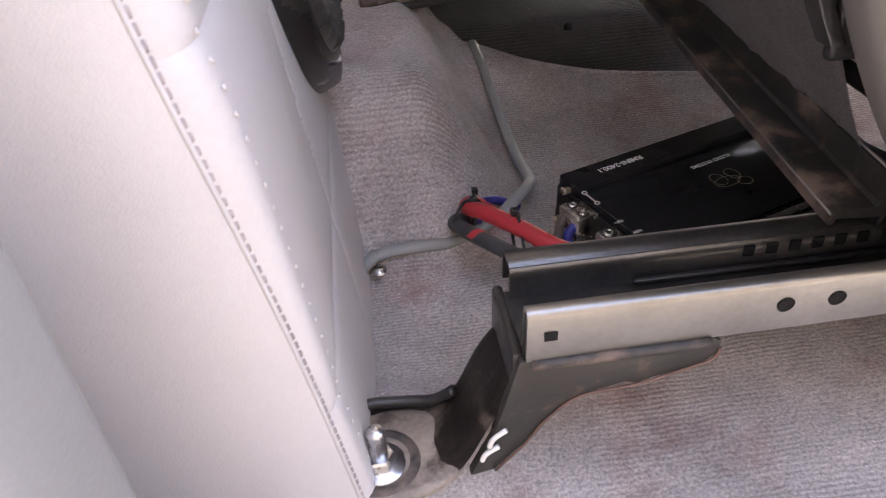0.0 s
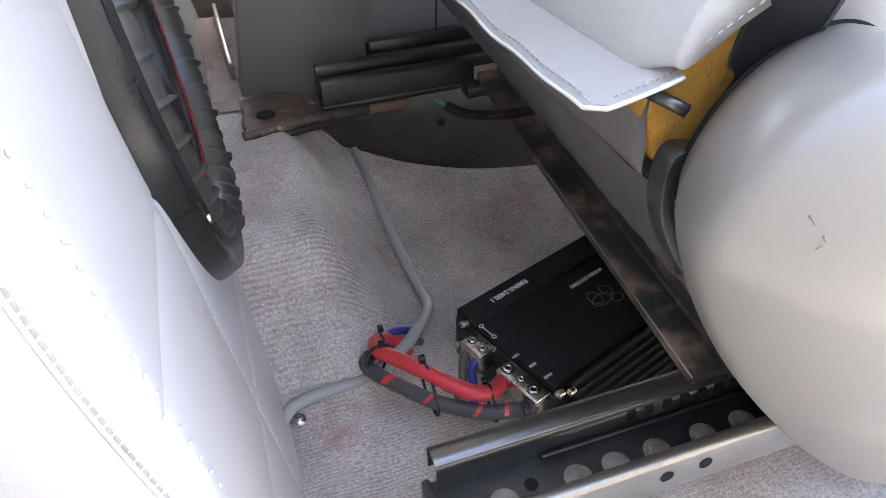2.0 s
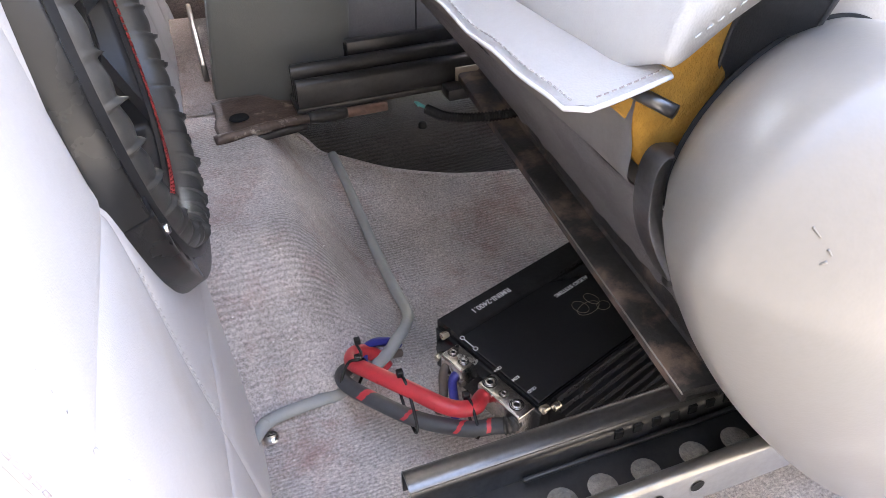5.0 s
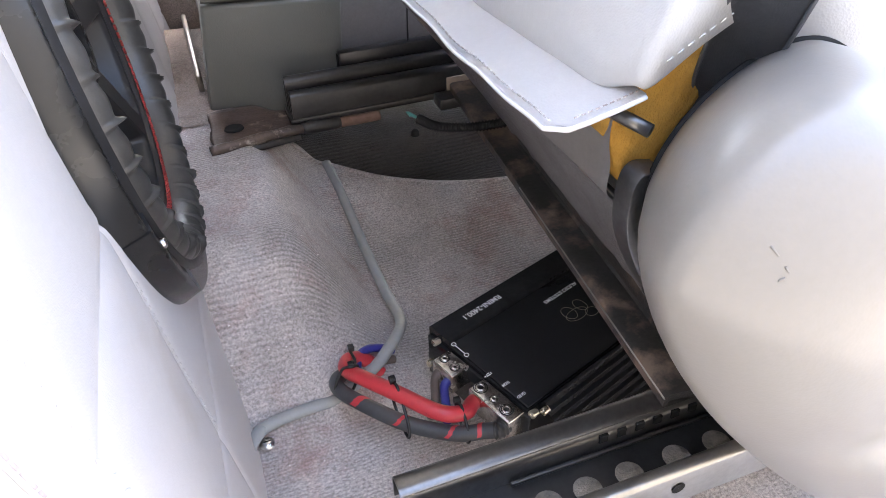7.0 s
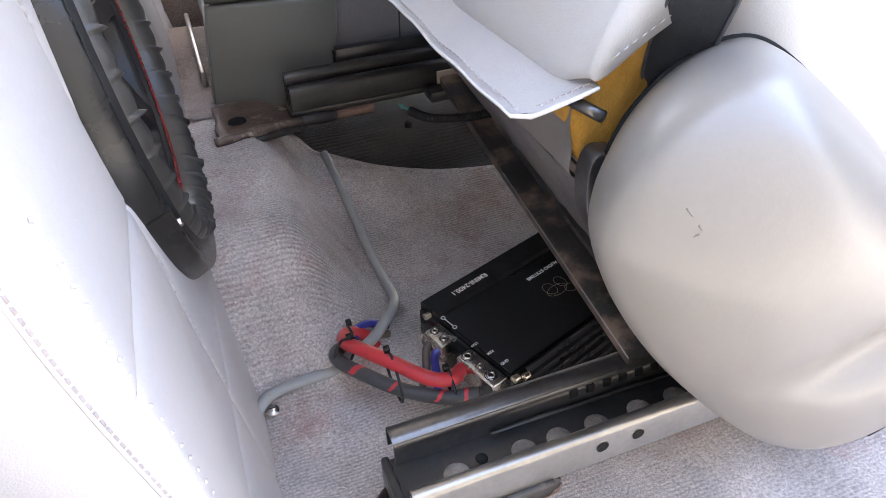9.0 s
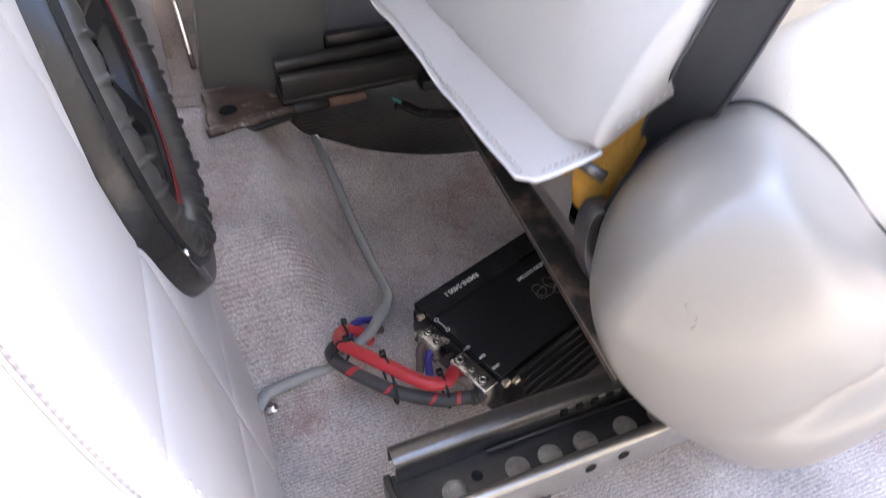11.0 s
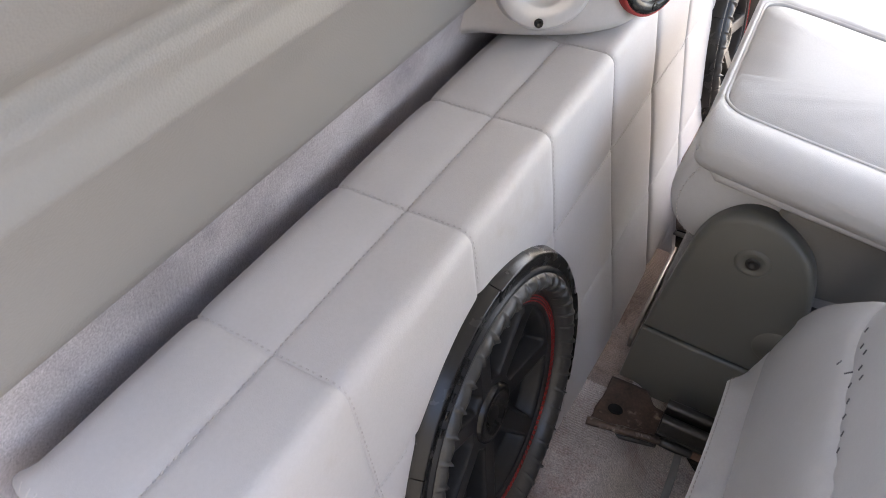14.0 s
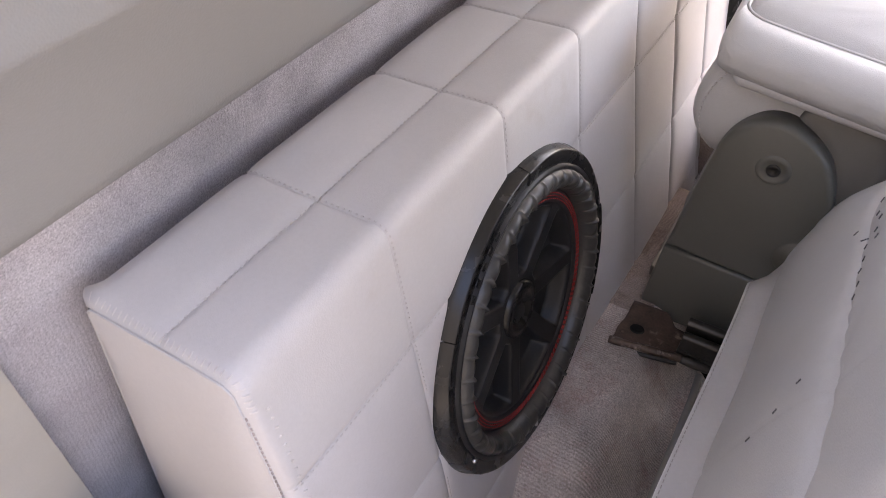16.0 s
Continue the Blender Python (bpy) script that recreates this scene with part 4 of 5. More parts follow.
def far_track():
    top = thing("seat_track", "black seat track with rusty flattened end by the middle seat", "seat track", "seat tracks")
    sharp(part("inner_rail", u_rail(0.075, 0.62, 0.802, 0.817, 0.156, 0.1875, r=0.006), BLACK_STEEL, top))
    sharp(part("outer_rail", u_rail(0.074, 0.62, 0.822, 0.838, 0.156, 0.1975, r=0.006), BLACK_STEEL, top))
    sharp(part("channel", box_bm(0.072, 0.62, 0.800, 0.845, 0.150, 0.157, 0.001), BLACK_STEEL, top))
    hx, hy, hr = 0.008, 0.809, 0.0072

    def foot(u, v):
        p = spline([(-0.021, 0, 0.153), (0.010, 0, 0.1545), (0.045, 0, 0.153), (0.085, 0, 0.149)], 8)
        q = p[int(round(u * (len(p) - 1)))]
        y0 = 0.776 + 0.018 * smoothstep(u, 0.2, 1.0)
        y = y0 + v * (0.866 - 0.022 * smoothstep(u, 0.55, 0.75) - y0)
        edge = 0.003 * noise.noise(Vector((0.3, v * 7, 4))) * (1 if u < 0.05 else 0)
        return Vector((q.x + 0.005 * v + edge, y, q.z + 0.0010 * noise.noise(Vector((u * 14, v * 6, 1)))))
    bm = grid_bm(foot, 24, 14)
    bmesh.ops.recalc_face_normals(bm, faces=bm.faces)
    bmesh.ops.solidify(bm, geom=bm.faces[:], thickness=0.0028)
    part("foot", bm, FOOT_RUST, top, "rusty peeling flattened steel end")
    # no opening: the hole's shade is drawn as a dark disc
    part("foot_hole", lathe_bm([(0.0001, 0.0), (hr, 0.0), (hr * 1.12, 0.0004), (hr * 1.25, -0.002)], 22, lambda a, b, h: Vector((hx + 1.25 * a, hy + b, 0.1576 + h))), DARK_GAP, top)
    roll = spline([(-0.023, 0.7745, 0.1505), (0.010, 0.7790, 0.1515), (0.050, 0.7880, 0.1500), (0.078, 0.7940, 0.1480), (0.110, 0.7975, 0.1455), (0.145, 0.7990, 0.1440), (0.176, 0.8000, 0.1435)], 8)
    part("rolled_lip", tube_bm(roll[:30], lambda t: 0.0062 + 0.0006 * math.sin(t * 19), 14), LIP_STEEL, top, "rolled rusty lip")
    part("lip_tube", tube_bm(roll[29:], 0.0060, 14), RUST_TUBE, top, "rust-brown tube")
    part("lip_joint", tube_bm(roll[25:37], lambda t: 0.0066 + 0.0016 * math.sin(math.pi * t), 14), BLACK_STEEL, top)
    bm = tube_bm(spline([(-0.019, 0.7705, 0.1440), (0.03, 0.7770, 0.1440), (0.078, 0.7900, 0.1410)], 6), 0.0042, 10)
    part("lower_lip", bm, BLACK_STEEL, top)
    sharp(part("latch_box", box_bm(0.145, 0.30, 0.846, 0.862, 0.168, 0.2075, 0.003), BLACK_STEEL, top))
    part("latch_mouth", box_bm(0.1440, 0.1452, 0.849, 0.859, 0.172, 0.2035), DARK_GAP, top, smooth=False)
    part("release_rod", tube_bm([Vector((0.233, 0.853, 0.200)), Vector((0.236, 0.853, 0.290))], 0.0012, 8), BLACK_STEEL, top)
    sharp(part("label_tag", box_bm(0.262, 0.305, 0.7970, 0.7995, 0.156, 0.1765, 0.001), PAPER, top, "buff paper label"))
    for k in range(8):
        x = 0.2670 + k * 0.0045
        part("print_bar", box_bm(x, x + 0.0024, 0.7964, 0.7967, 0.1585, 0.1680), RUBBER, top, smooth=False)
    return top


far_track()


def cross_bar():
    """Angle iron from track to track."""
    top = thing("cross_bar", "rust-stained black angle-iron bar between the seat tracks", "cross bar")
    a, b = Vector((0.2145, 0.284, 0.170)), Vector((0.2655, 0.798, 0.159))
    d = (b - a).normalized()
    side = Vector((d.y, -d.x, 0))
    prof = [(0.0, 0.0), (0.0, 0.0085), (0.003, 0.0105), (0.024, 0.0105), (0.026, 0.0125), (0.026, 0.030), (0.029, 0.032), (0.031, 0.030), (0.031, 0.0), (0.028, -0.003), (0.028, 0.004), (0.004, 0.004), (0.003, 0.0)]
    bm = bmesh.new()
    ends = [[bm.verts.new(a + d * s + side * u + Vector((0, 0, w))) for u, w in prof] for s in (0.0, 0.12, 0.26, 0.40, (b - a).length)]
    n = len(prof)
    for p, q in zip(ends, ends[1:]):
        for k in range(n):
            bm.faces.new((p[k], p[(k + 1) % n], q[(k + 1) % n], q[k]))
    bm.faces.new(ends[0])
    bm.faces.new(ends[-1][::-1])
    bmesh.ops.recalc_face_normals(bm, faces=bm.faces)
    sharp(part("bar", bm, RUST_STEEL, top))
    # thin bright rods stand for highlights along the bar's edges
    edge = [a + d * s + side * 0.0275 + Vector((0, 0, 0.0312)) for s in (0.0, 0.08, 0.16, 0.22)]
    part("lit_edge", tube_bm(edge, 0.0011, 8), BARE_STEEL, top, "bright rod drawn for the light along the edge")
    edge = [a + d * s + Vector((0, 0, 0.0075)) for s in (0.0, 0.10, 0.20, 0.27)]
    part("lit_edge", tube_bm(edge, 0.0008, 8), BARE_STEEL, top, "bright rod drawn for the light along the edge")
    sharp(part("mount_plate", box_bm(0.245, 0.31, 0.775, 0.800, 0.146, 0.160, 0.002), BLACK_STEEL, top))
    part("hole", lathe_bm([(0.0001, 0), (0.006, 0), (0.0065, 0.0004)], 20, lambda p, q, h: Vector((0.280 + p, 0.786 + q, 0.1605 + h))), DARK_GAP, top)
    return top


cross_bar()


# ---------------------------------------------------------------- amplifier
AMP_O = Vector((0.131, 0.484, 0.0))
AMP_U = Vector((math.cos(radians(19.5)), math.sin(radians(19.5)), 0))
AMP_V = Vector((-AMP_U.y, AMP_U.x, 0))


def amp(u, v, z):
    return AMP_O + AMP_U * u + AMP_V * v + Vector((0, 0, z))


def amp_box(u0, u1, v0, v1, z0, z1, bevel=0.0, seg=2):
    bm = box_bm(u0, u1, v0, v1, z0, z1, bevel, seg)
    for w in bm.verts:
        w.co = amp(*w.co)
    return bm


def amplifier():
    top = thing("amplifier", "glossy black car amplifier lying on the carpet under the seat", "amplifier")
    L = 0.262
    # finned extrusion: stepped profiles across its width, the near fins set back from the end
    body = [(0.013, 0.030), (0.013, 0.036), (0.009, 0.036), (0.009, 0.044), (0.014, 0.044), (0.014, 0.050), (0.008, 0.051), (0.008, 0.060), (0.012, 0.060), (0.012, 0.066),
            (0.006, 0.067), (0.007, 0.075), (0.011, 0.076), (0.011, 0.0855), (0.0095, 0.0872), (-0.0150, 0.0872), (-0.0162, 0.0862), (-0.0168, 0.0815), (-0.1130, 0.0805), (-0.1135, 0.030)]
    fins = [(-0.1140, 0.030), (-0.1140, 0.0800), (-0.1160, 0.0805), (-0.1168, 0.0850), (-0.1192, 0.0850), (-0.1205, 0.0785), (-0.1245, 0.0785), (-0.1255, 0.0735), (-0.1295, 0.0735), (-0.1305, 0.0680),
            (-0.1345, 0.0680), (-0.1355, 0.0625), (-0.1395, 0.0625), (-0.1405, 0.0570), (-0.1445, 0.0570), (-0.1455, 0.0505), (-0.1495, 0.0505), (-0.1505, 0.030)]
    for prof, start in ((body, -0.001), (fins, 0.0135)):
        bm = bmesh.new()
        ends = [[bm.verts.new(amp(u, v, z)) for v, z in prof] for u in (start, L)]
        n = len(prof)
        for k in range(n):
            bm.faces.new((ends[0][k], ends[0][(k + 1) % n], ends[1][(k + 1) % n], ends[1][k]))
        bm.faces.new(ends[0])
        bm.faces.new(ends[1][::-1])
        bmesh.ops.recalc_face_normals(bm, faces=bm.faces)
        part("heat_sink", bm, AMP_CASE, top, smooth=False)
    part("top_plate", amp_box(0.0010, L - 0.001, -0.1122, -0.0172, 0.0800, 0.0838, 0.0008), AMP_GLOSS, top, "glossy black top plate")
    part("end_plate", amp_box(-0.004, -0.0005, -0.118, 0.010, 0.030, 0.0780, 0.001), AMP_CASE, top)
    # end plate screws
    def screw(u, v, z, r=0.0034):
        ob = part("screw", lathe_bm([(0.0001, 0.0032), (r * 0.45, 0.0034), (r * 0.5, 0.0052), (r * 0.9, 0.0054), (r, 0.0045), (r, -0.001)], 16,
                                    lambda a, b, h: amp(u - h, v + a, z + b)), BRASS, top)
        return ob
    screw(-0.003, -0.0035, 0.0800, 0.0036)
    screw(0.0040, -0.1175, 0.0800, 0.0036)
    screw(0.0130, -0.1215, 0.0800, 0.0036)
    screw(-0.004, 0.004, 0.047)

    def terminal(v0, v1, deep, tops, z0, z1):
        ob = part("terminal_block", amp_box(-0.004 - deep, -0.002, v0, v1, z0, z1, 0.0016, 2), NICKEL, top, "nickel-plated terminal block")
        for v, r in tops:
            # dark disc drawing the shade round each screw
            part("screw_recess", lathe_bm([(0.0001, 0.0004), (r * 1.42, 0.0004), (r * 1.5, -0.0005)], 18, lambda a, b, h: amp(-0.004 - deep * 0.5 + a, v + b, z1 + h)), DARK_GAP, ob)
            part("set_screw", lathe_bm([(0.0001, -0.001), (r * 0.5, -0.001), (r * 0.55, 0.0012), (r * 0.85, 0.0014), (r, 0.0004), (r * 1.02, -0.0002), (r * 1.2, 0.0008), (r * 1.25, 0.0003)], 18,
                                       lambda a, b, h: amp(-0.004 - deep * 0.5 + a, v + b, z1 + h)), NICKEL, ob)
        return ob
    terminal(-0.0450, -0.0190, 0.0185, [(-0.0250, 0.0032), (-0.0385, 0.0032)], 0.0580, 0.0805)
    terminal(-0.1120, -0.0635, 0.0165, [(-0.0700, 0.0044), (-0.0860, 0.0028), (-0.1010, 0.0042)], 0.0560, 0.0808)
    part("fuse_jack", amp_box(-0.010, -0.003, -0.0625, -0.052, 0.052, 0.0635, 0.001), DARK_GAP, top)
    # lettering, upside down for someone at the terminals
    flip = Matrix(((-AMP_U.x, -AMP_V.x, 0, 0), (-AMP_U.y, -AMP_V.y, 0, 0), (0, 0, 1, 0), (0, 0, 0, 1)))

    def words(name, s, size, u, v, z, mat):
        text_mesh(name, s, size, Matrix.Translation(amp(u, v, z)) @ flip, mat, top, size * 0.012)
    text_mesh("model_lettering", "RMINI-2400.1", 0.0082, Matrix.Translation(amp(0.0745, -0.0005, 0.0875)) @ flip, WHITE_INK, top, 0.00012)
    words("caption_lettering", "AUDIO SYSTEMS", 0.0060, 0.1455, -0.0335, 0.0841, WHITE_INK)
    words("terminal_lettering", "12V+", 0.0040, 0.0045, -0.0645, 0.0841, WHITE_INK)
    words("terminal_lettering", "REM", 0.0040, 0.0080, -0.0815, 0.0841, WHITE_INK)
    words("terminal_lettering", "GND", 0.0040, 0.0100, -0.0985, 0.0841, WHITE_INK)
    # outline emblem as plain loops
    for (cu, cv, ru, rv, gap) in ((0.1085, -0.0600, 0.0065, 0.0085, 0), (0.1245, -0.0590, 0.0055, 0.0080, 0), (0.1260, -0.0720, 0.0065, 0.0055, 0), (0.1130, -0.0655, 0.0125, 0.0065, 0)):
        path = [amp(cu + ru * math.cos(a), cv + rv * math.sin(a), 0.0838) for a in (2 * math.pi * k / 30 for k in range(31))]
        part("emblem_loop", tube_bm(path, 0.00018, 5), GOLD_INK, top)
    for v in (-0.0195, -0.0365):
        path = [amp(0.0020 + 0.0020 * math.cos(a), v + 0.0020 * math.sin(a), 0.0839) for a in (2 * math.pi * k / 16 for k in range(17))]
        part("terminal_mark", tube_bm(path, 0.0004, 5), WHITE_INK, top)
    part("terminal_mark", amp_box(0.0016, 0.0023, -0.0340, -0.0220, 0.0836, 0.0842), WHITE_INK, top, smooth=False)
    return top


amplifier()


# ---------------------------------------------------------------- cables
def cable(name, points, r, mat, label, category="cable", steps=10, seg=16, flat=1.0):
    ob = part(name, tube_bm(spline(points, steps), r, seg, flat=flat), mat)
    return tagged(ob, label, category)


RED_PATH = [amp(-0.014, -0.0710, 0.0710), amp(-0.024, -0.0725, 0.0720), (0.122, 0.3985, 0.076), (0.102, 0.4030, 0.080), (0.076, 0.4320, 0.083), (0.056, 0.4600, 0.080), (0.0455, 0.4850, 0.070),
            (0.0500, 0.5060, 0.0590), (0.0600, 0.5150, 0.050), (0.0720, 0.5160, 0.039), (0.0800, 0.5080, 0.027)]
BLACK_PATH = [amp(-0.014, -0.1035, 0.0715), amp(-0.024, -0.1060, 0.0710), (0.132, 0.3815, 0.068), (0.112, 0.3880, 0.066), (0.080, 0.4100, 0.066), (0.056, 0.4370, 0.066), (0.0380, 0.4660, 0.062),
              (0.0345, 0.4880, 0.053), (0.042, 0.5060, 0.042), (0.056, 0.5160, 0.030), (0.070, 0.5160, 0.020)]
red_cable = cable("power_cable", RED_PATH, 0.0068, RED_WIRE, "thick dirt-marked red power cable curling from the amplifier")
black_cable = cable("ground_cable", BLACK_PATH, 0.0066, BLACK_WIRE, "thick black ground cable with spiral red stripe")


def cable_details():
    # spiral red stripes and tape on the black cable
    path = spline(BLACK_PATH, 24)
    n = len(path)
    def frame_at(k):
        d = (path[min(k + 1, n - 1)] - path[max(k - 1, 0)]).normalized()
        s = d.cross(Vector((0, 0, 1))).normalized()
        return path[k], d, s, s.cross(d)
    for k0 in (int(n * 0.20), int(n * 0.295), int(n * 0.405), int(n * 0.52)):
        bm = bmesh.new()
        rows = []
        for i in range(13):
            f = i / 12
            a = radians(-30 + 200 * f)
            row = []
            for w in (-0.0018, 0.0018):
                k = min(n - 1, max(0, k0 + int(7 * f)))
                p, d, s, up = frame_at(k)
                row.append(bm.verts.new(p + 0.00685 * (math.cos(a) * s + math.sin(a) * up) + d * (w * (1 + 0.9 * (k0 > n * 0.45)))))
            rows.append(row)
        for a, b in zip(rows, rows[1:]):
            bm.faces.new((a[0], a[1], b[1], b[0]))
        part("red_stripe", bm, RED_WIRE, black_cable, "red spiral stripe")
    part("tape", tube_bm(path[4:34], lambda t: 0.0072 + 0.0006 * math.sin(t * 40), 14), COPPER_DIRT, black_cable, "frayed black tape")


cable_details()


def zip_tie(points, head, label="black cable tie round the cables"):
    ob = thing("cable_tie", label, "cable tie", "cable ties")
    part("strap", tube_bm(closed_spline(points, 6) + [Vector(points[0])], 0.0013, 6, flat=1.0), TRIM_BLACK, ob)
    h = Vector(head)
    part("head", box_bm(h.x - 0.0028, h.x + 0.0028, h.y - 0.0028, h.y + 0.0028, h.z - 0.002, h.z + 0.004, 0.0008), TRIM_BLACK, ob)


zip_tie([(0.0735, 0.4450, 0.082), (0.0760, 0.4340, 0.0912), (0.0770, 0.4200, 0.080), (0.0760, 0.4040, 0.068), (0.0745, 0.4060, 0.059), (0.0725, 0.4300, 0.070)], (0.0745, 0.4400, 0.0910))
zip_tie([(0.1180, 0.4070, 0.078), (0.1195, 0.4000, 0.0840), (0.1195, 0.3900, 0.077), (0.1190, 0.3800, 0.068), (0.1180, 0.3820, 0.060), (0.1180, 0.3970, 0.067)], (0.1185, 0.4060, 0.0825))
zip_tie([(0.0560, 0.5200, 0.056), (0.0545, 0.5120, 0.0650), (0.0560, 0.5000, 0.062), (0.0520, 0.4990, 0.044), (0.0480, 0.5110, 0.038), (0.0520, 0.5220, 0.044)], (0.0560, 0.5130, 0.0660))
zip_tie([(0.0400, 0.4790, 0.078), (0.0480, 0.4740, 0.0840), (0.0545, 0.4780, 0.077), (0.0480, 0.4730, 0.060), (0.0380, 0.4690, 0.054), (0.0310, 0.4730, 0.062)], (0.0490, 0.4800, 0.0790))

LOOM_PATH = [(0.112, 0.846, 0.067), (0.115, 0.80, 0.058), (0.116, 0.74, 0.048), (0.116, 0.67, 0.040), (0.117, 0.61, 0.036), (0.117, 0.562, 0.042), (0.109, 0.534, 0.052), (0.093, 0.517, 0.050), (0.076, 0.508, 0.040),
             (0.035, 0.492, 0.031), (0.010, 0.4875, 0.033), (-0.020, 0.482, 0.036), (-0.040, 0.476, 0.036)]
cable("wire_loom", LOOM_PATH, lambda t: 0.0058 if t < 0.55 else 0.0062, LOOM, "grey plastic wire loom laid along the carpet", "wire loom", flat=0.8)
cable("wire_loom", [(-0.036, 0.478, 0.037), (-0.050, 0.462, 0.034), (-0.055, 0.44, 0.030), (-0.057, 0.40, 0.030), (-0.058, 0.35, 0.040), (-0.060, 0.30, 0.058)], 0.0060, LOOM, "grey plastic wire loom along the speaker box", "wire loom", flat=0.8)
cable("speaker_wire", [amp(-0.019, -0.0385, 0.071), amp(-0.0265, -0.0395, 0.066), (0.117, 0.428, 0.050), (0.116, 0.424, 0.036)], 0.0040, BLUE_WIRE, "short blue speaker wire at the amplifier")
cable("speaker_wire", [amp(-0.019, -0.0255, 0.071), amp(-0.0260, -0.0265, 0.065), (0.111, 0.440, 0.048), (0.106, 0.438, 0.032)], 0.0040, BROWN_WIRE, "short brown speaker wire at the amplifier")
cable("speaker_wire", [(0.056, 0.500, 0.043), (0.062, 0.515, 0.050), (0.074, 0.524, 0.048), (0.086, 0.527, 0.042), (0.099, 0.527, 0.034)], 0.0042, BLUE_WIRE, "blue speaker wire curling in the cable bundle")
cable("speaker_wire", [(0.064, 0.500, 0.036), (0.074, 0.512, 0.038), (0.086, 0.516, 0.035), (0.097, 0.519, 0.030)], 0.0040, BROWN_WIRE, "brown speaker wire in the cable bundle")
scr = thing("floor_screw", "zinc screw head in the carpet beside the loom", "screw")
part("head", lathe_bm([(0.0001, 0.0035), (0.003, 0.0034), (0.0060, 0.0022), (0.0068, 0.0)], 18, lambda a, b, h: Vector((-0.035 + a, 0.466 + b, 0.0285 + h))), ZINC, scr)
part("recess", box_bm(-0.0385, -0.0315, 0.4655, 0.4665, 0.0318, 0.0323), DARK_GAP, scr, smooth=False)

plug = part("floor_plug", lathe_bm([(0.0001, 0.004), (0.0040, 0.0035), (0.0055, 0.001), (0.0058, -0.004)], 18, lambda a, b, h: Vector((0.248 + a, 0.889 + b, 0.060 + h))), DARK_GAP)
tagged(plug, "small black rubber plug in the floor pan", "plug")

# crumbs and grit caught in the carpet
rng = random.Random(7)
bm = bmesh.new()
for k in range(150):
    x, y = rng.uniform(-0.05, 0.34), rng.uniform(0.30, 0.84)
    if y > lip_y(x) - 0.02 or (x > 0.10 and y < 0.62):
        continue
    c = Vector((x, y, carpet_height(x, y) + 0.0006))
    r = rng.uniform(0.0004, 0.0011)
    ring = [bm.verts.new(c + Vector((r * math.cos(a) * rng.uniform(0.7, 1.8), r * math.sin(a), 0))) for a in (0.3, 1.7, 3.1, 4.6)]
    tip = bm.verts.new(c + Vector((0, 0, r)))
    for i in range(4):
        bm.faces.new((ring[i], ring[(i + 1) % 4], tip))
tagged(part("carpet_grit", bm, WHITE_MARK), "pale crumbs and grit on the carpet", "debris", kind="stuff")

# corrugated loom with bare wire ends
coil_path = spline([(0.196, 0.712, 0.176), (0.212, 0.690, 0.174), (0.245, 0.668, 0.178), (0.285, 0.655, 0.184), (0.33, 0.648, 0.19)], 70)
coil = part("corrugated_loom", tube_bm(coil_path, lambda t: 0.0042 + 0.0016 * (0.5 + 0.5 * math.sin(t * 2 * math.pi * 46)), 10), TRIM_BLACK)
tagged(coil, "thin black corrugated loom with green wire ends", "wire loom")
for k in range(3):
    part("wire_end", tube_bm(spline([(0.199, 0.709, 0.176), (0.192 - 0.002 * k, 0.716 + 0.002 * k, 0.178 + 0.002 * k), (0.186 + 0.002 * k, 0.722, 0.182 - 0.003 * k)], 5), 0.0011, 6), GREEN_WIRE, coil)
# cut edge of the carpet by the far track
lip = spline([(x, lip_y(x) - 0.001, carpet_height(x, lip_y(x)) - 0.0015) for x in (0.040, 0.055, 0.07, 0.085, 0.10, 0.12, 0.14, 0.17, 0.21, 0.26, 0.33, 0.42, 0.60)], 8)
tagged(part("carpet_edge", tube_bm(lip, 0.0042, 10), CARPET), "folded cut edge of the floor carpet", "carpet edge", kind="structure")


# ---------------------------------------------------------------- front seat (seen from behind)
SEAT_P = [(0.166, 0.382), (0.172, 0.420), (0.186, 0.480), (0.204, 0.545), (0.212, 0.565), (0.226, 0.615), (0.250, 0.70), (0.285, 0.82), (0.325, 0.95), (0.350, 1.02), (0.380, 1.055), (0.43, 1.065),
          (0.480, 1.04), (0.490, 0.98), (0.465, 0.86), (0.43, 0.70), (0.40, 0.56), (0.388, 0.50), (0.335, 0.462), (0.250, 0.430), (0.200, 0.402)]
SEAT_C = closed_spline([(x, 0, z) for x, z in SEAT_P], 30)
SEAT_W = 0.548                        # width of the backrest
SEAT_N = 0.085 / SEAT_W               # share of it that the near rounding takes


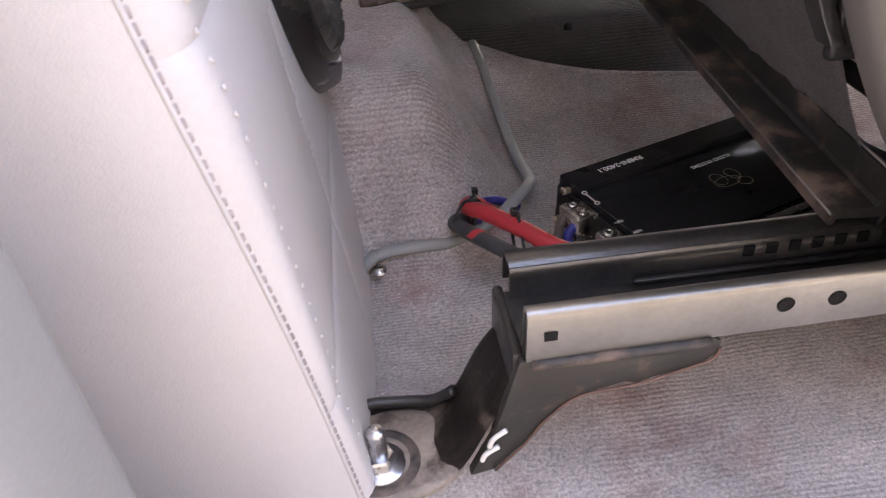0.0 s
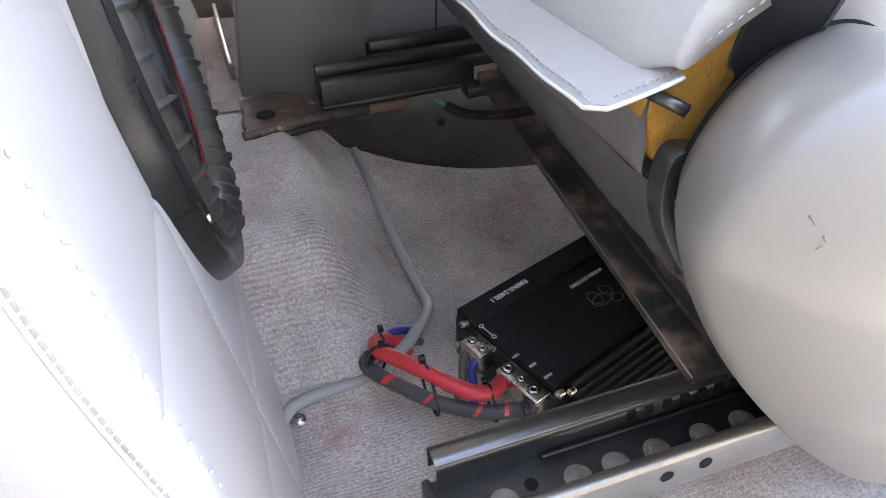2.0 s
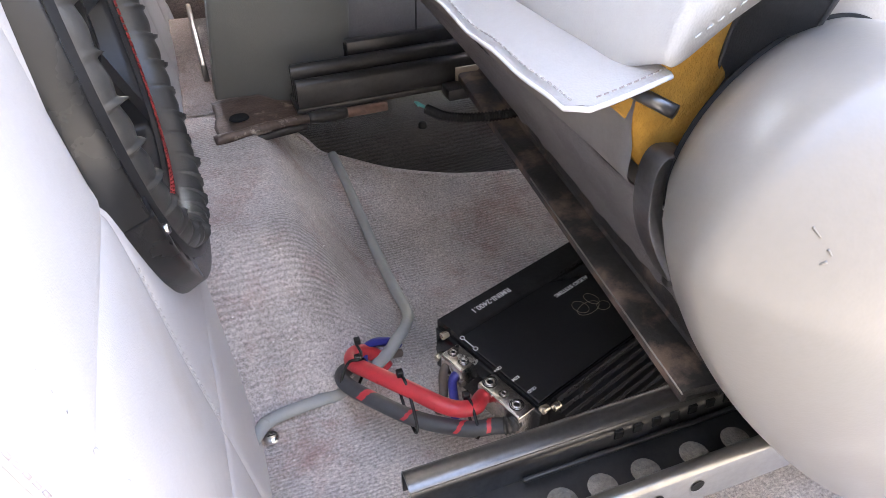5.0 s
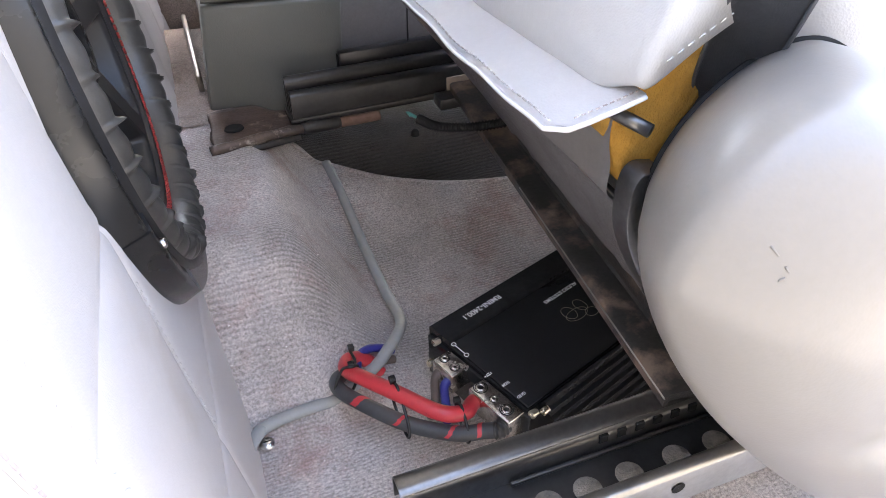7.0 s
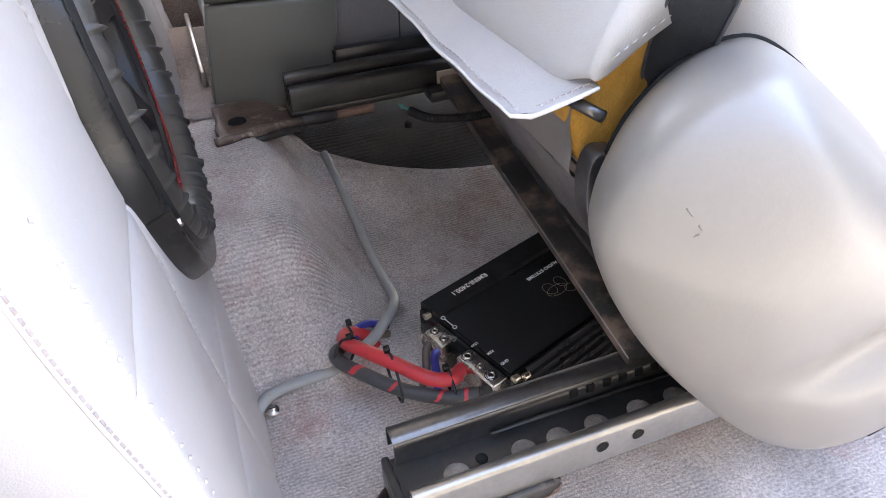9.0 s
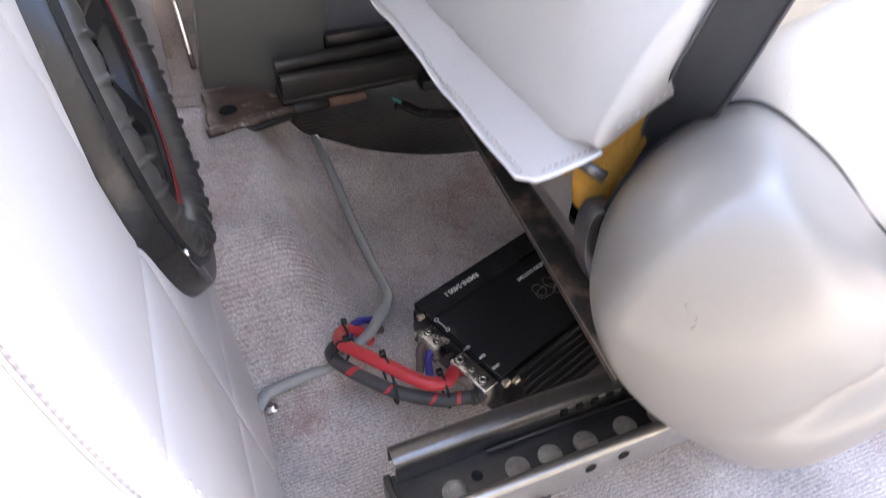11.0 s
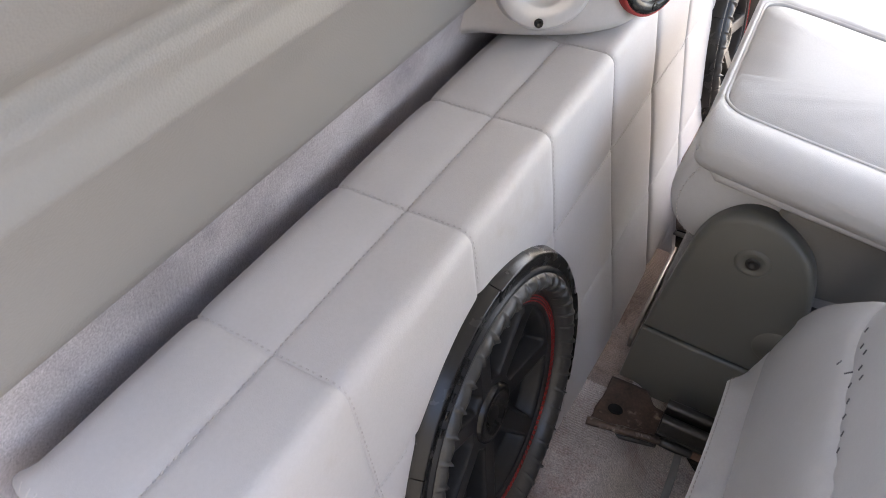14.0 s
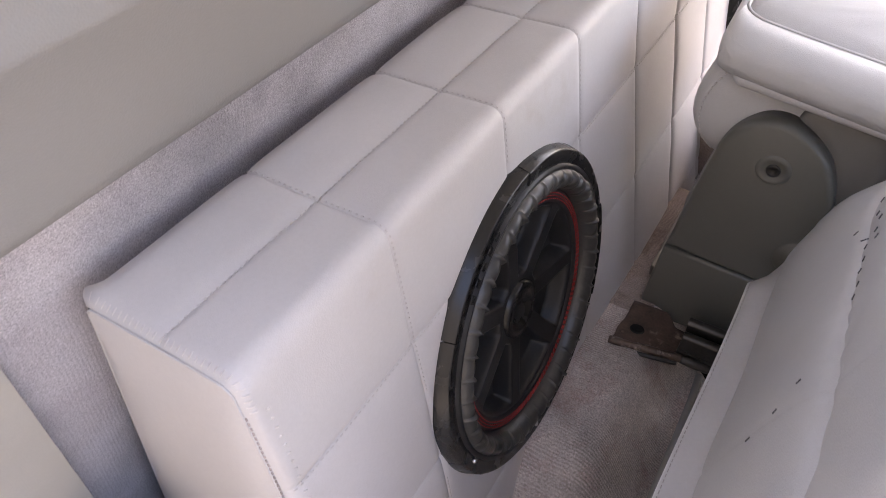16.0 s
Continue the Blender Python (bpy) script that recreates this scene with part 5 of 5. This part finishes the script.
def seat_back(parent):
    n = len(SEAT_C)

    def fn(u, v):
        p = SEAT_C[int(round(u * n)) % n]
        e = abs(v - 0.5) * 2
        r = 1 - 0.10 * smoothstep(e, 0.80, 1.0) ** 2 * (1 if v > 0.5 else 0.4)
        cx, cz = 0.33, 0.72
        y0 = 0.296 + v * (SEAT_W - 0.125 * smoothstep(p.z, 0.37, 0.64))
        seam = 0.0
        if p.x < 0.32:
            d1, d2 = abs(p.z - 0.560 - 0.006 * math.sin(y0 * 17)), abs(p.z - 0.728)
            d3 = abs(y0 - 0.475)
            seam = 0.0060 * math.exp(-d1 / 0.0042) + 0.0060 * math.exp(-d2 / 0.0042) + 0.0016 * math.exp(-d3 / 0.004) - 0.0055 * (1 - math.exp(-min(d1, d2) / 0.045))
            seam += 0.0012 * math.sin(y0 * 190 + 3 * math.sin(y0 * 23)) * math.exp(-min(d1, d2) / 0.012)
        q = Vector((cx + (p.x - cx) * r + seam, 0, cz + (p.z - cz) * r))
        th = 0.5 * math.pi * max(0.0, 1 - v / SEAT_N)
        y = y0
        high = smoothstep(p.z, 0.39, 0.62)
        y -= (0.085 * v / SEAT_N - 0.085 * (1 - math.sin(th))) * high if v < SEAT_N else 0.0
        q.x += (0.100 if p.x < 0.40 else -0.02) * (1 - math.cos(th)) * high
        puff = 0.004 * noise.noise(Vector((p.x * 5, y * 7, p.z * 6)))
        return Vector((q.x + puff, y, q.z))
    bm = grid_bm(fn, n, 110, close_u=True)
    bm.verts.ensure_lookup_table()
    for row in (0, 110):
        bm.faces.new([bm.verts[row * n + k] for k in range(n)])
    bmesh.ops.recalc_face_normals(bm, faces=bm.faces)
    tree = bvhtree.BVHTree.FromBMesh(bm)
    part("backrest", bm, VINYL_SEAT, parent)
    return tree


def front_seat():
    top = thing("front_seat", "light grey vinyl front seat seen from behind, cover flap hanging loose", "seat")
    skin = seat_back(top)
    # hanging cover flap along the lower rear edge
    def flap(u, v):
        y = 0.303 + 0.497 * v + 0.040 * (1 - u) * smoothstep(v, 0.90, 1.0)
        z = 0.3800 - 0.004 * v - 0.022 * smoothstep(v, 0.90, 1.0)
        u = u * (1 - 0.16 * (1 - smoothstep(v, 0.0, 0.03)) ** 2)
        sag = (0.0016 * math.sin(v * 19 + 0.7) + 0.0008 * math.sin(v * 47 + 2.0 + 3 * u)) * u + 0.004 * noise.noise(Vector((v * 6, u * 2, 8))) * u
        taper = 1 - 0.28 * smoothstep(v, 0.2, 0.9) - 0.35 * smoothstep(v, 0.94, 1.0)
        curl = 0.010 * u * u
        near = 1 - smoothstep(v, 0.1, 0.6)
        return Vector((0.170 + 0.004 * near - 0.006 * smoothstep(v, 0.4, 1.0) - 0.046 * u * taper, y - 0.002 * near - 0.006 * u * (1 - v) + 0.010 * u * u * (1 - smoothstep(v, 0.0, 0.06)), z + 0.006 + 0.004 * near - 0.010 * u + sag - curl * 0.3))
    bm = grid_bm(flap, 14, 150)
    bmesh.ops.solidify(bm, geom=bm.faces[:], thickness=0.0035)
    part("cover_flap", bm, FLAP_LIT, top, "loose grey vinyl flap, whitened for the light from above")
    rim = [flap(k / 12, 0.0) for k in range(12)] + [flap(1.0, k / 90) for k in range(91)]
    part("flap_hem", tube_bm([p + Vector((0, 0, -0.0016)) for p in rim], 0.0014, 8), FLAP_LIT, top)
    bm = bmesh.new()
    for k in range(10):
        a, b = flap(0.05 + k * 0.085, 0.006), flap(0.05 + (k + 0.62) * 0.085, 0.006)
        tube_bm([a + Vector((0, 0, 0.0018)), b + Vector((0, 0, 0.0018))], 0.0004, 5, bm)
    tagged(part("hem_stitch", bm, THREAD_BROWN, top), "brown hem stitching", kind="stuff")
    bm = bmesh.new()
    for k in range(78):
        a, b = flap(0.95, 0.02 + k * 0.0122), flap(0.95, 0.02 + (k + 0.6) * 0.0122)
        tube_bm([a + Vector((0, 0, 0.0017)), b + Vector((0, 0, 0.0017))], 0.0005, 5, bm)
    tagged(part("edge_stitch", bm, THREAD, top), "grey edge stitching", kind="stuff")
    # lower cover roll and felt skirt below the flap
    def under(u, v):
        y = 0.314 + 0.500 * v
        q = spline([(0.170, 0, 0.392), (0.167, 0, 0.365), (0.167, 0, 0.345), (0.170, 0, 0.328), (0.178, 0, 0.320)], 4)
        p = q[int(round(u * 16))]
        return Vector((p.x + 0.003 * noise.noise(Vector((u * 3, v * 7, 4))), y, p.z - 0.004 * v))
    bm = grid_bm(under, 16, 40)
    bmesh.ops.solidify(bm, geom=bm.faces[:], thickness=0.003)
    part("lower_cover", bm, LINER, top, "pale grey cloth liner")

    def skirt(u, v):
        y = 0.302 + 0.52 * v
        x = 0.172 + 0.062 * u + 0.034 * v * u
        z = 0.326 - 0.004 * v * (1 - u) - 0.120 * u + (0.006 * noise.noise(Vector((3, v * 60, 1))) if u > 0.95 else 0) + 0.003 * noise.noise(Vector((u * 2, v * 9, 6)))
        return Vector((x, y, z))
    bm = grid_bm(skirt, 12, 40)
    bmesh.ops.solidify(bm, geom=bm.faces[:], thickness=0.004)
    part("skirt", bm, SKIRT_FELT, top, "grey felt skirt")
    # cushion over the tracks
    bm = box_bm(0.262, 0.80, 0.292, 0.76, 0.205, 0.455, 0.05, 6)
    part("cushion", bm, VINYL_SEAT, top)
    # unseen front panel and pan, added to block light under the seat
    part("light_block_panel", box_bm(0.775, 0.795, 0.27, 0.86, 0.03, 0.30, 0.006), SKIRT, top)
    part("added_seat_pan", box_bm(0.30, 0.78, 0.312, 0.79, 0.185, 0.210, 0.006), BLACK_STEEL, top)
    # exposed foam and rod at the near lower corner
    foam = [(0.165, 0.374), (0.170, 0.348), (0.182, 0.328), (0.200, 0.335), (0.216, 0.366), (0.232, 0.402), (0.245, 0.440), (0.228, 0.440), (0.196, 0.412), (0.175, 0.392)]
    bm = prism_bm([(p.x, p.y) for p in closed_spline([(a, b, 0) for a, b in foam], 4)], lambda a, b, h: Vector((a, 0.35 - h, b + 0.002 * noise.noise(Vector((a * 90, b * 90, 2))))), 0.036, 0.006, 3)
    part("foam", bm, FOAM, top, "torn yellow foam")
    rod = tube_bm([Vector((0.165, 0.322, 0.3760)), Vector((0.1780, 0.2985, 0.3710))], 0.0036, 14)
    part("rod", rod, DARK_STEEL, top, "steel cover rod")
    bm = bmesh.new()
    for k in range(18):
        ends = []
        for x in (0.178 + 0.0050 * k, 0.1808 + 0.0050 * k):
            ends.append(skin.ray_cast(Vector((x, 0.10, 0.407 + 0.55 * (x - 0.178))), Vector((0, 1, 0)))[0])
        if ends[0] is not None and ends[1] is not None:
            tube_bm([ends[0] + Vector((0, -0.0003, 0)), ends[1] + Vector((0, -0.0002, 0))], 0.00042, 5, bm)
    tagged(part("side_stitch", bm, VINYL_SEAT, top), "pale side stitching", kind="stuff")
    # dark needle marks on the rear face
    marks = [(0.2140, 0.643, 0.564), (0.2140, 0.625, 0.565), (0.2135, 0.607, 0.566), (0.2135, 0.589, 0.567), (0.2130, 0.572, 0.567), (0.199, 0.497, 0.531), (0.192, 0.479, 0.507), (0.183, 0.466, 0.475),
             (0.2080, 0.668, 0.552), (0.2050, 0.682, 0.545)]
    marks += [(0.2, y, z) for y, z in ((0.702, 0.575), (0.683, 0.573), (0.671, 0.579), (0.655, 0.576), (0.640, 0.581), (0.695, 0.741), (0.668, 0.738), (0.652, 0.743))]
    for x, y, z in marks:
        ends = [skin.ray_cast(Vector((0.05, y + dy, z + dz)), Vector((1, 0, 0)))[0] for dy, dz in ((0, -0.0022), (0.002, 0.0026))]
        if ends[0] is not None and ends[1] is not None:
            part("needle_mark", tube_bm([ends[0] - Vector((0.0002, 0, 0)), ends[1] - Vector((0.0002, 0, 0))], 0.0008, 6), THREAD_DARK, top)
    return top


front_seat()

# recliner cover on the near side of the seat
COVER_RING = closed_spline([(0.1075, 0, 0.360), (0.1054, 0, 0.3775), (0.1148, 0, 0.404), (0.1345, 0, 0.426), (0.1605, 0, 0.4400), (0.190, 0, 0.4430), (0.219, 0, 0.4270), (0.248, 0, 0.4050), (0.277, 0, 0.3820), (0.304, 0, 0.357),
                            (0.331, 0, 0.330), (0.358, 0, 0.302), (0.396, 0, 0.268), (0.435, 0, 0.226), (0.460, 0, 0.175), (0.452, 0, 0.115), (0.366, 0, 0.090), (0.296, 0, 0.1175), (0.247, 0, 0.1587), (0.197, 0, 0.216), (0.158, 0, 0.266), (0.124, 0, 0.320)], 9)
for _ in range(30):
    COVER_RING = [(COVER_RING[k - 1] + 2 * COVER_RING[k] + COVER_RING[(k + 1) % len(COVER_RING)]) / 4 for k in range(len(COVER_RING))]


def recliner_cover():
    top = thing("recliner_cover", "bulging beige-grey plastic recliner cover on the front seat side", "seat trim")
    n = len(COVER_RING)
    cx, cz = 0.23, 0.32
    ways = [0.999, 0.99, 0.975, 0.955, 0.93] + [0.90 - 0.88 * k / 34 for k in range(35)]
    steps = [(0.300, 0.99)] + [(0.27 - 0.107 * (1 - w ** 2.6) ** (1 / 2.6), w) for w in ways]

    def fn(u, v):
        p = COVER_RING[int(round(u * n)) % n]
        y, s = steps[int(round(v * (len(steps) - 1)))]
        back = max(0.0, y - 0.205)
        q = Vector((cx + (p.x - cx) * s + 0.80 * back, y, cz + (p.z - cz) * s - 0.40 * back))
        # a ledge that grows towards the front, with a hollow over it and a lip under it
        grow = smoothstep(q.x, 0.185, 0.300) * smoothstep(0.25 - y, 0.0, 0.04)
        q.y += grow * (0.013 * math.exp(-((q.z - 0.268) / 0.022) ** 2) - 0.006 * smoothstep(0.256 - q.z, -0.006, 0.012))
        return q
    bm = grid_bm(fn, n, len(steps) - 1, close_u=True)
    bm.verts.ensure_lookup_table()
    bm.faces.new([bm.verts[k] for k in range(n)])
    bm.faces.new([bm.verts[(len(steps) - 1) * n + k] for k in range(n)])
    bmesh.ops.recalc_face_normals(bm, faces=bm.faces)
    tree = bvhtree.BVHTree.FromBMesh(bm)
    part("shell", bm, COVER, top)
    for x, z, dx, dz in ((0.1470, 0.390, 0.002, -0.003), (0.1510, 0.3835, 0.001, -0.002), (0.1510, 0.3795, -0.002, -0.001)):
        pts = []
        for k in range(4):
            hit = tree.ray_cast(Vector((x + dx * k / 3, 0.05, z + dz * k / 3)), Vector((0, 1, 0)))[0]
            if hit is not None:
                pts.append(hit + Vector((0, -0.0002, 0)))
        if len(pts) > 1:
            part("scuff", tube_bm(pts, lambda t: 0.0005 - 0.0002 * t, 8), COVER, top)
    pts = [tree.ray_cast(Vector((0.345 + 0.006 * k, 0.05, 0.148 - 0.006 * math.sin(k * 0.55))), Vector((0, 1, 0)))[0] for k in range(9)]
    if all(p is not None for p in pts):
        part("finger_slot", tube_bm([p + Vector((0, -0.0002, 0)) for p in pts], 0.0011, 8), DARK_GAP, top)
    # near-black tube drawing the shaded gap behind the shell
    shadow_gap = [Vector((cx + (p.x - cx) * 0.985 + 0.070, 0.293, cz + (p.z - cz) * 0.985 - 0.035)) for p in COVER_RING]
    part("shadow_gap", tube_bm(shadow_gap + [shadow_gap[0]], 0.0026, 8), DARK_GAP, top, "dark line drawing the shadow gap round the cover")
    # bent bracket edge seen behind the shell
    arc = spline([(0.186, 0, 0.350), (0.174, 0, 0.351), (0.1685, 0, 0.340), (0.1695, 0, 0.316), (0.178, 0, 0.293), (0.191, 0, 0.270)], 5)
    back = [p + Vector((0.0085, 0, 0.000)) for p in arc[6:]]
    outline = [(p.x, p.z) for p in arc] + [(p.x, p.z) for p in back[::-1]]
    bm = prism_bm(outline, lambda a, b, h: Vector((a, 0.306 - h, b)), 0.014, 0.0015, 2)
    sharp(part("bracket_edge", bm, DARK_STEEL, top, "bent dark steel bracket edge"))
    part("bracket_rim", tube_bm([Vector((p.x + 0.0135, 0.2915, p.z - 0.001)) for p in arc[4:]], 0.0016, 8), BARE_STEEL, top)
    bm = box_bm(0.192, 0.30, 0.294, 0.302, 0.262, 0.340, 0.003)
    part("bracket", bm, BLACK_STEEL, top)
    return top


recliner_cover()


def seat_belt():
    pts = spline([(0.236, 0.312, 0.350), (0.224, 0.296, 0.395), (0.222, 0.281, 0.435), (0.245, 0.279, 0.50), (0.264, 0.279, 0.557), (0.288, 0.279, 0.65), (0.305, 0.277, 0.72), (0.338, 0.268, 0.84), (0.41, 0.225, 1.05), (0.50, 0.17, 1.30), (0.53, 0.15, 1.44)], 10)
    n = len(pts)

    def fn(u, v):
        k = int(round(v * (n - 1)))
        p = pts[k]
        d = (pts[min(k + 1, n - 1)] - pts[max(k - 1, 0)]).normalized()
        out = Vector((-0.66, -0.75, 0)).normalized()
        side = d.cross(out).normalized()
        return p + side * (u * 0.034 - 0.0220) + out * (0.0006 * math.cos((u - 0.5) * 12))
    bm = grid_bm(fn, 8, n - 1)
    bmesh.ops.solidify(bm, geom=bm.faces[:], thickness=0.0014)
    belt = tagged(part("seat_belt", bm, BELT), "dark grey seat belt webbing running over the seat side", "seat belt")
    for u in (0.03, 0.97):
        part("selvedge", tube_bm([fn(u, k / (n - 1)) for k in range(n)], 0.0011, 6), BELT, belt)


seat_belt()


# ---------------------------------------------------------------- middle seat
def middle_seat():
    top = thing("middle_seat", "grey vinyl middle seat, back folded down, with plastic hinge cover", "seat")
    ring = [(0.0045, 0.274), (0.163, 0.264)] + [(p.x, p.y) for p in spline([(a, b, 0) for a, b in [(0.163, 0.264), (0.182, 0.32), (0.190, 0.375), (0.186, 0.425), (0.172, 0.466), (0.150, 0.493), (0.118, 0.513), (0.085, 0.515), (0.058, 0.498), (0.040, 0.468), (0.028, 0.415), (0.0045, 0.274)]], 4)][1:-1]
    part("hinge_cover", prism_bm(ring, lambda a, b, h: Vector((a, 0.912 - h, b)), 0.034, 0.009, 4), HINGE, top, "grey-brown plastic hinge cover")
    low = [(-0.014, 0.126), (0.150, 0.126), (0.162, 0.2630), (0.0035, 0.2730)]
    part("lower_cover", prism_bm(low, lambda a, b, h: Vector((a, 0.912 - h, b)), 0.0362, 0.0055, 4), HINGE, top)
    part("pivot_recess", lathe_bm([(0.0215, -0.0002), (0.0195, 0.0018), (0.0160, 0.0022), (0.0135, 0.0016), (0.0118, 0.0004), (0.0105, 0.0002), (0.0001, 0.0002)], 28, lambda a, b, h: Vector((0.109 + a, 0.8778 - h, 0.452 + b))), HINGE, top)
    part("pivot_bolt", lathe_bm([(0.0001, 0.0010), (0.0045, 0.0010), (0.0050, 0.0022), (0.0084, 0.0022), (0.0090, 0.0006)], 18, lambda a, b, h: Vector((0.109 + a, 0.8778 - h, 0.452 + b))), BLACK_STEEL, top)
    arm = [(p.x, p.y) for p in closed_spline([(0.110, 0.402, 0), (0.190, 0.404, 0), (0.32, 0.418, 0), (0.60, 0.430, 0), (0.61, 0.490, 0), (0.34, 0.520, 0), (0.21, 0.537, 0), (0.150, 0.539, 0), (0.118, 0.524, 0), (0.104, 0.470, 0)], 4)]
    part("side_arm", prism_bm(arm, lambda a, b, h: Vector((a, 0.942 - h, b)), 0.040, 0.012, 4), ARM_LIT, top)
    # folded back: padded panel inside a bolster band, piping in the groove between them
    def outline(f):
        x0, x1, y0, y1, r = 0.006 + 0.012 * f, 0.56 - 0.05 * f, 0.873 + 0.072 * f, 1.30 - 0.05 * f, 0.022 + 0.010 * f
        pts = []
        for cx, cy, a0 in ((x1 - r, y1 - r, 0), (x0 + r, y1 - r, 90), (x0 + r, y0 + r, 180), (x1 - r, y0 + r, 270)):
            pts += [(cx + r * math.cos(radians(a0 + 15 * k)), cy + r * math.sin(radians(a0 + 15 * k))) for k in range(7)]
        out = []
        for k, p in enumerate(pts):
            q = pts[(k + 1) % len(pts)]
            n = max(1, int(math.hypot(q[0] - p[0], q[1] - p[1]) / 0.03)) if k % 7 == 6 else 1
            out += [(p[0] + (q[0] - p[0]) * i / n, p[1] + (q[1] - p[1]) * i / n) for i in range(n)]
        return out

    def laid(p, z, grow=0.0):
        x = p[0] - 0.045 * (p[1] - 0.9)
        return Vector((x, p[1], z - 0.150 * p[0] + grow + 0.0012 * noise.noise(Vector((p[0] * 16, p[1] * 16, z * 30)))))
    counts = len(outline(0.0))
    levels = [(0.02, 0.570), (0.0, 0.580), (-0.02, 0.590), (0.02, 0.600), (0.14, 0.6075), (0.42, 0.6135), (0.74, 0.6140), (0.93, 0.6115), (1.0, 0.6070), (1.05, 0.6095), (1.16, 0.6130), (1.5, 0.6170)]
    bm = bmesh.new()
    rows = []
    for f, z in levels:
        ring = outline(min(max(f, -0.1), 1.5))
        ring = [ring[int(k * len(ring) / counts)] for k in range(counts)]
        rows.append([bm.verts.new(laid(p, z)) for p in ring])
    for a, b in zip(rows, rows[1:]):
        for k in range(counts):
            bm.faces.new((a[k], a[(k + 1) % counts], b[(k + 1) % counts], b[k]))
    inner = outline(1.5)
    inner = [inner[int(k * len(inner) / counts)] for k in range(counts)]
    for k2, z in ((0.75, 0.6215), (0.5, 0.6245), (0.25, 0.6260), (0.02, 0.6265)):
        mid = [(0.27 + (p[0] - 0.27) * k2, 1.10 + (p[1] - 1.10) * k2) for p in inner]
        rows.append([bm.verts.new(laid(p, z)) for p in mid])
        a, b = rows[-2], rows[-1]
        for k in range(counts):
            bm.faces.new((a[k], a[(k + 1) % counts], b[(k + 1) % counts], b[k]))
    bm.faces.new(rows[0][::-1])
    bm.faces.new(rows[-1])
    bmesh.ops.recalc_face_normals(bm, faces=bm.faces)
    part("folded_back", bm, VINYL_SEAT, top)
    path = [laid(p, 0.6105) for p in outline(0.95)]
    part("piping", tube_bm(path + [path[0]], 0.0030, 8), VINYL_SEAT, top)
    bm = bmesh.new()
    for k in range(7):
        a, b = laid((0.0095 + 0.0014 * k, 0.8735 + 0.006 * k), 0.590 + 0.0026 * k), laid((0.0100 + 0.0014 * k, 0.8765 + 0.006 * k), 0.5914 + 0.0026 * k)
        tube_bm([a, b], 0.0006, 5, bm)
    tagged(part("corner_stitch", bm, THREAD, top), "grey corner stitching", kind="stuff")
    roll = [Vector((x, 0.886, 0.5660 - 0.130 * x)) for x in (0.030, 0.045, 0.08, 0.16, 0.26, 0.38, 0.52)]
    part("under_roll", tube_bm(spline(roll, 4), lambda t: 0.0115 * min(1.0, 0.25 + 6 * t), 14), VINYL_SEAT, top)

    def lobe(u, v):
        a = 2 * math.pi * u
        ca, sa = math.cos(a), math.sin(a)
        x = 0.275 + 0.291 * math.copysign(abs(ca) ** 0.14, ca)
        y = 1.090 + 0.187 * math.copysign(abs(sa) ** 0.14, sa)
        w = math.sin(math.pi * (0.08 + 0.84 * v)) ** 0.16
        return Vector((0.275 + (x - 0.275) * w, 1.090 + (y - 1.090) * w, 0.405 + 0.165 * v - 0.13 * x * v + 0.002 * noise.noise(Vector((u * 30, v * 4, 2)))))
    bm = grid_bm(lobe, 96, 14, close_u=True)
    bm.verts.ensure_lookup_table()
    bm.faces.new([bm.verts[k] for k in range(96)])
    bm.faces.new([bm.verts[14 * 96 + k] for k in range(96)])
    bmesh.ops.recalc_face_normals(bm, faces=bm.faces)
    part("cushion", bm, VINYL_SEAT, top)
    bm = bmesh.new()
    for k in range(17):
        v = 0.14 + 0.042 * k
        a, b = lobe(0.640, v), lobe(0.640, v + 0.022)
        out = Vector((-0.0012, -0.0008, 0))
        tube_bm([a + out, b + out], 0.0006, 5, bm)
    tagged(part("cushion_stitch", bm, THREAD_PALE, top), "pale stitching", kind="stuff")
    sharp(part("arm_pad", box_bm(0.165, 0.60, 0.930, 1.20, 0.362, 0.402, 0.014, 4), VINYL_SEAT, top))
    # seat base behind the hinge cover, pale metal flange along its rear edge
    part("base", box_bm(0.008, 0.52, 0.905, 1.25, 0.14, 0.355, 0.03, 4), SKIRT, top)
    part("knuckle", lathe_bm([(0.0001, 0.010), (0.026, 0.010), (0.032, 0.006), (0.034, 0.0), (0.034, -0.03)], 28, lambda a, b, h: Vector((0.172 + a, 0.886 - h, 0.325 + b))), HINGE, top)
    bm = box_bm(-0.0190, -0.0120, 0.935, 1.176, 0.149, 0.172, 0.002)
    part("flange", bm, BARE_STEEL, top, "pale metal flange")
    return top


middle_seat()
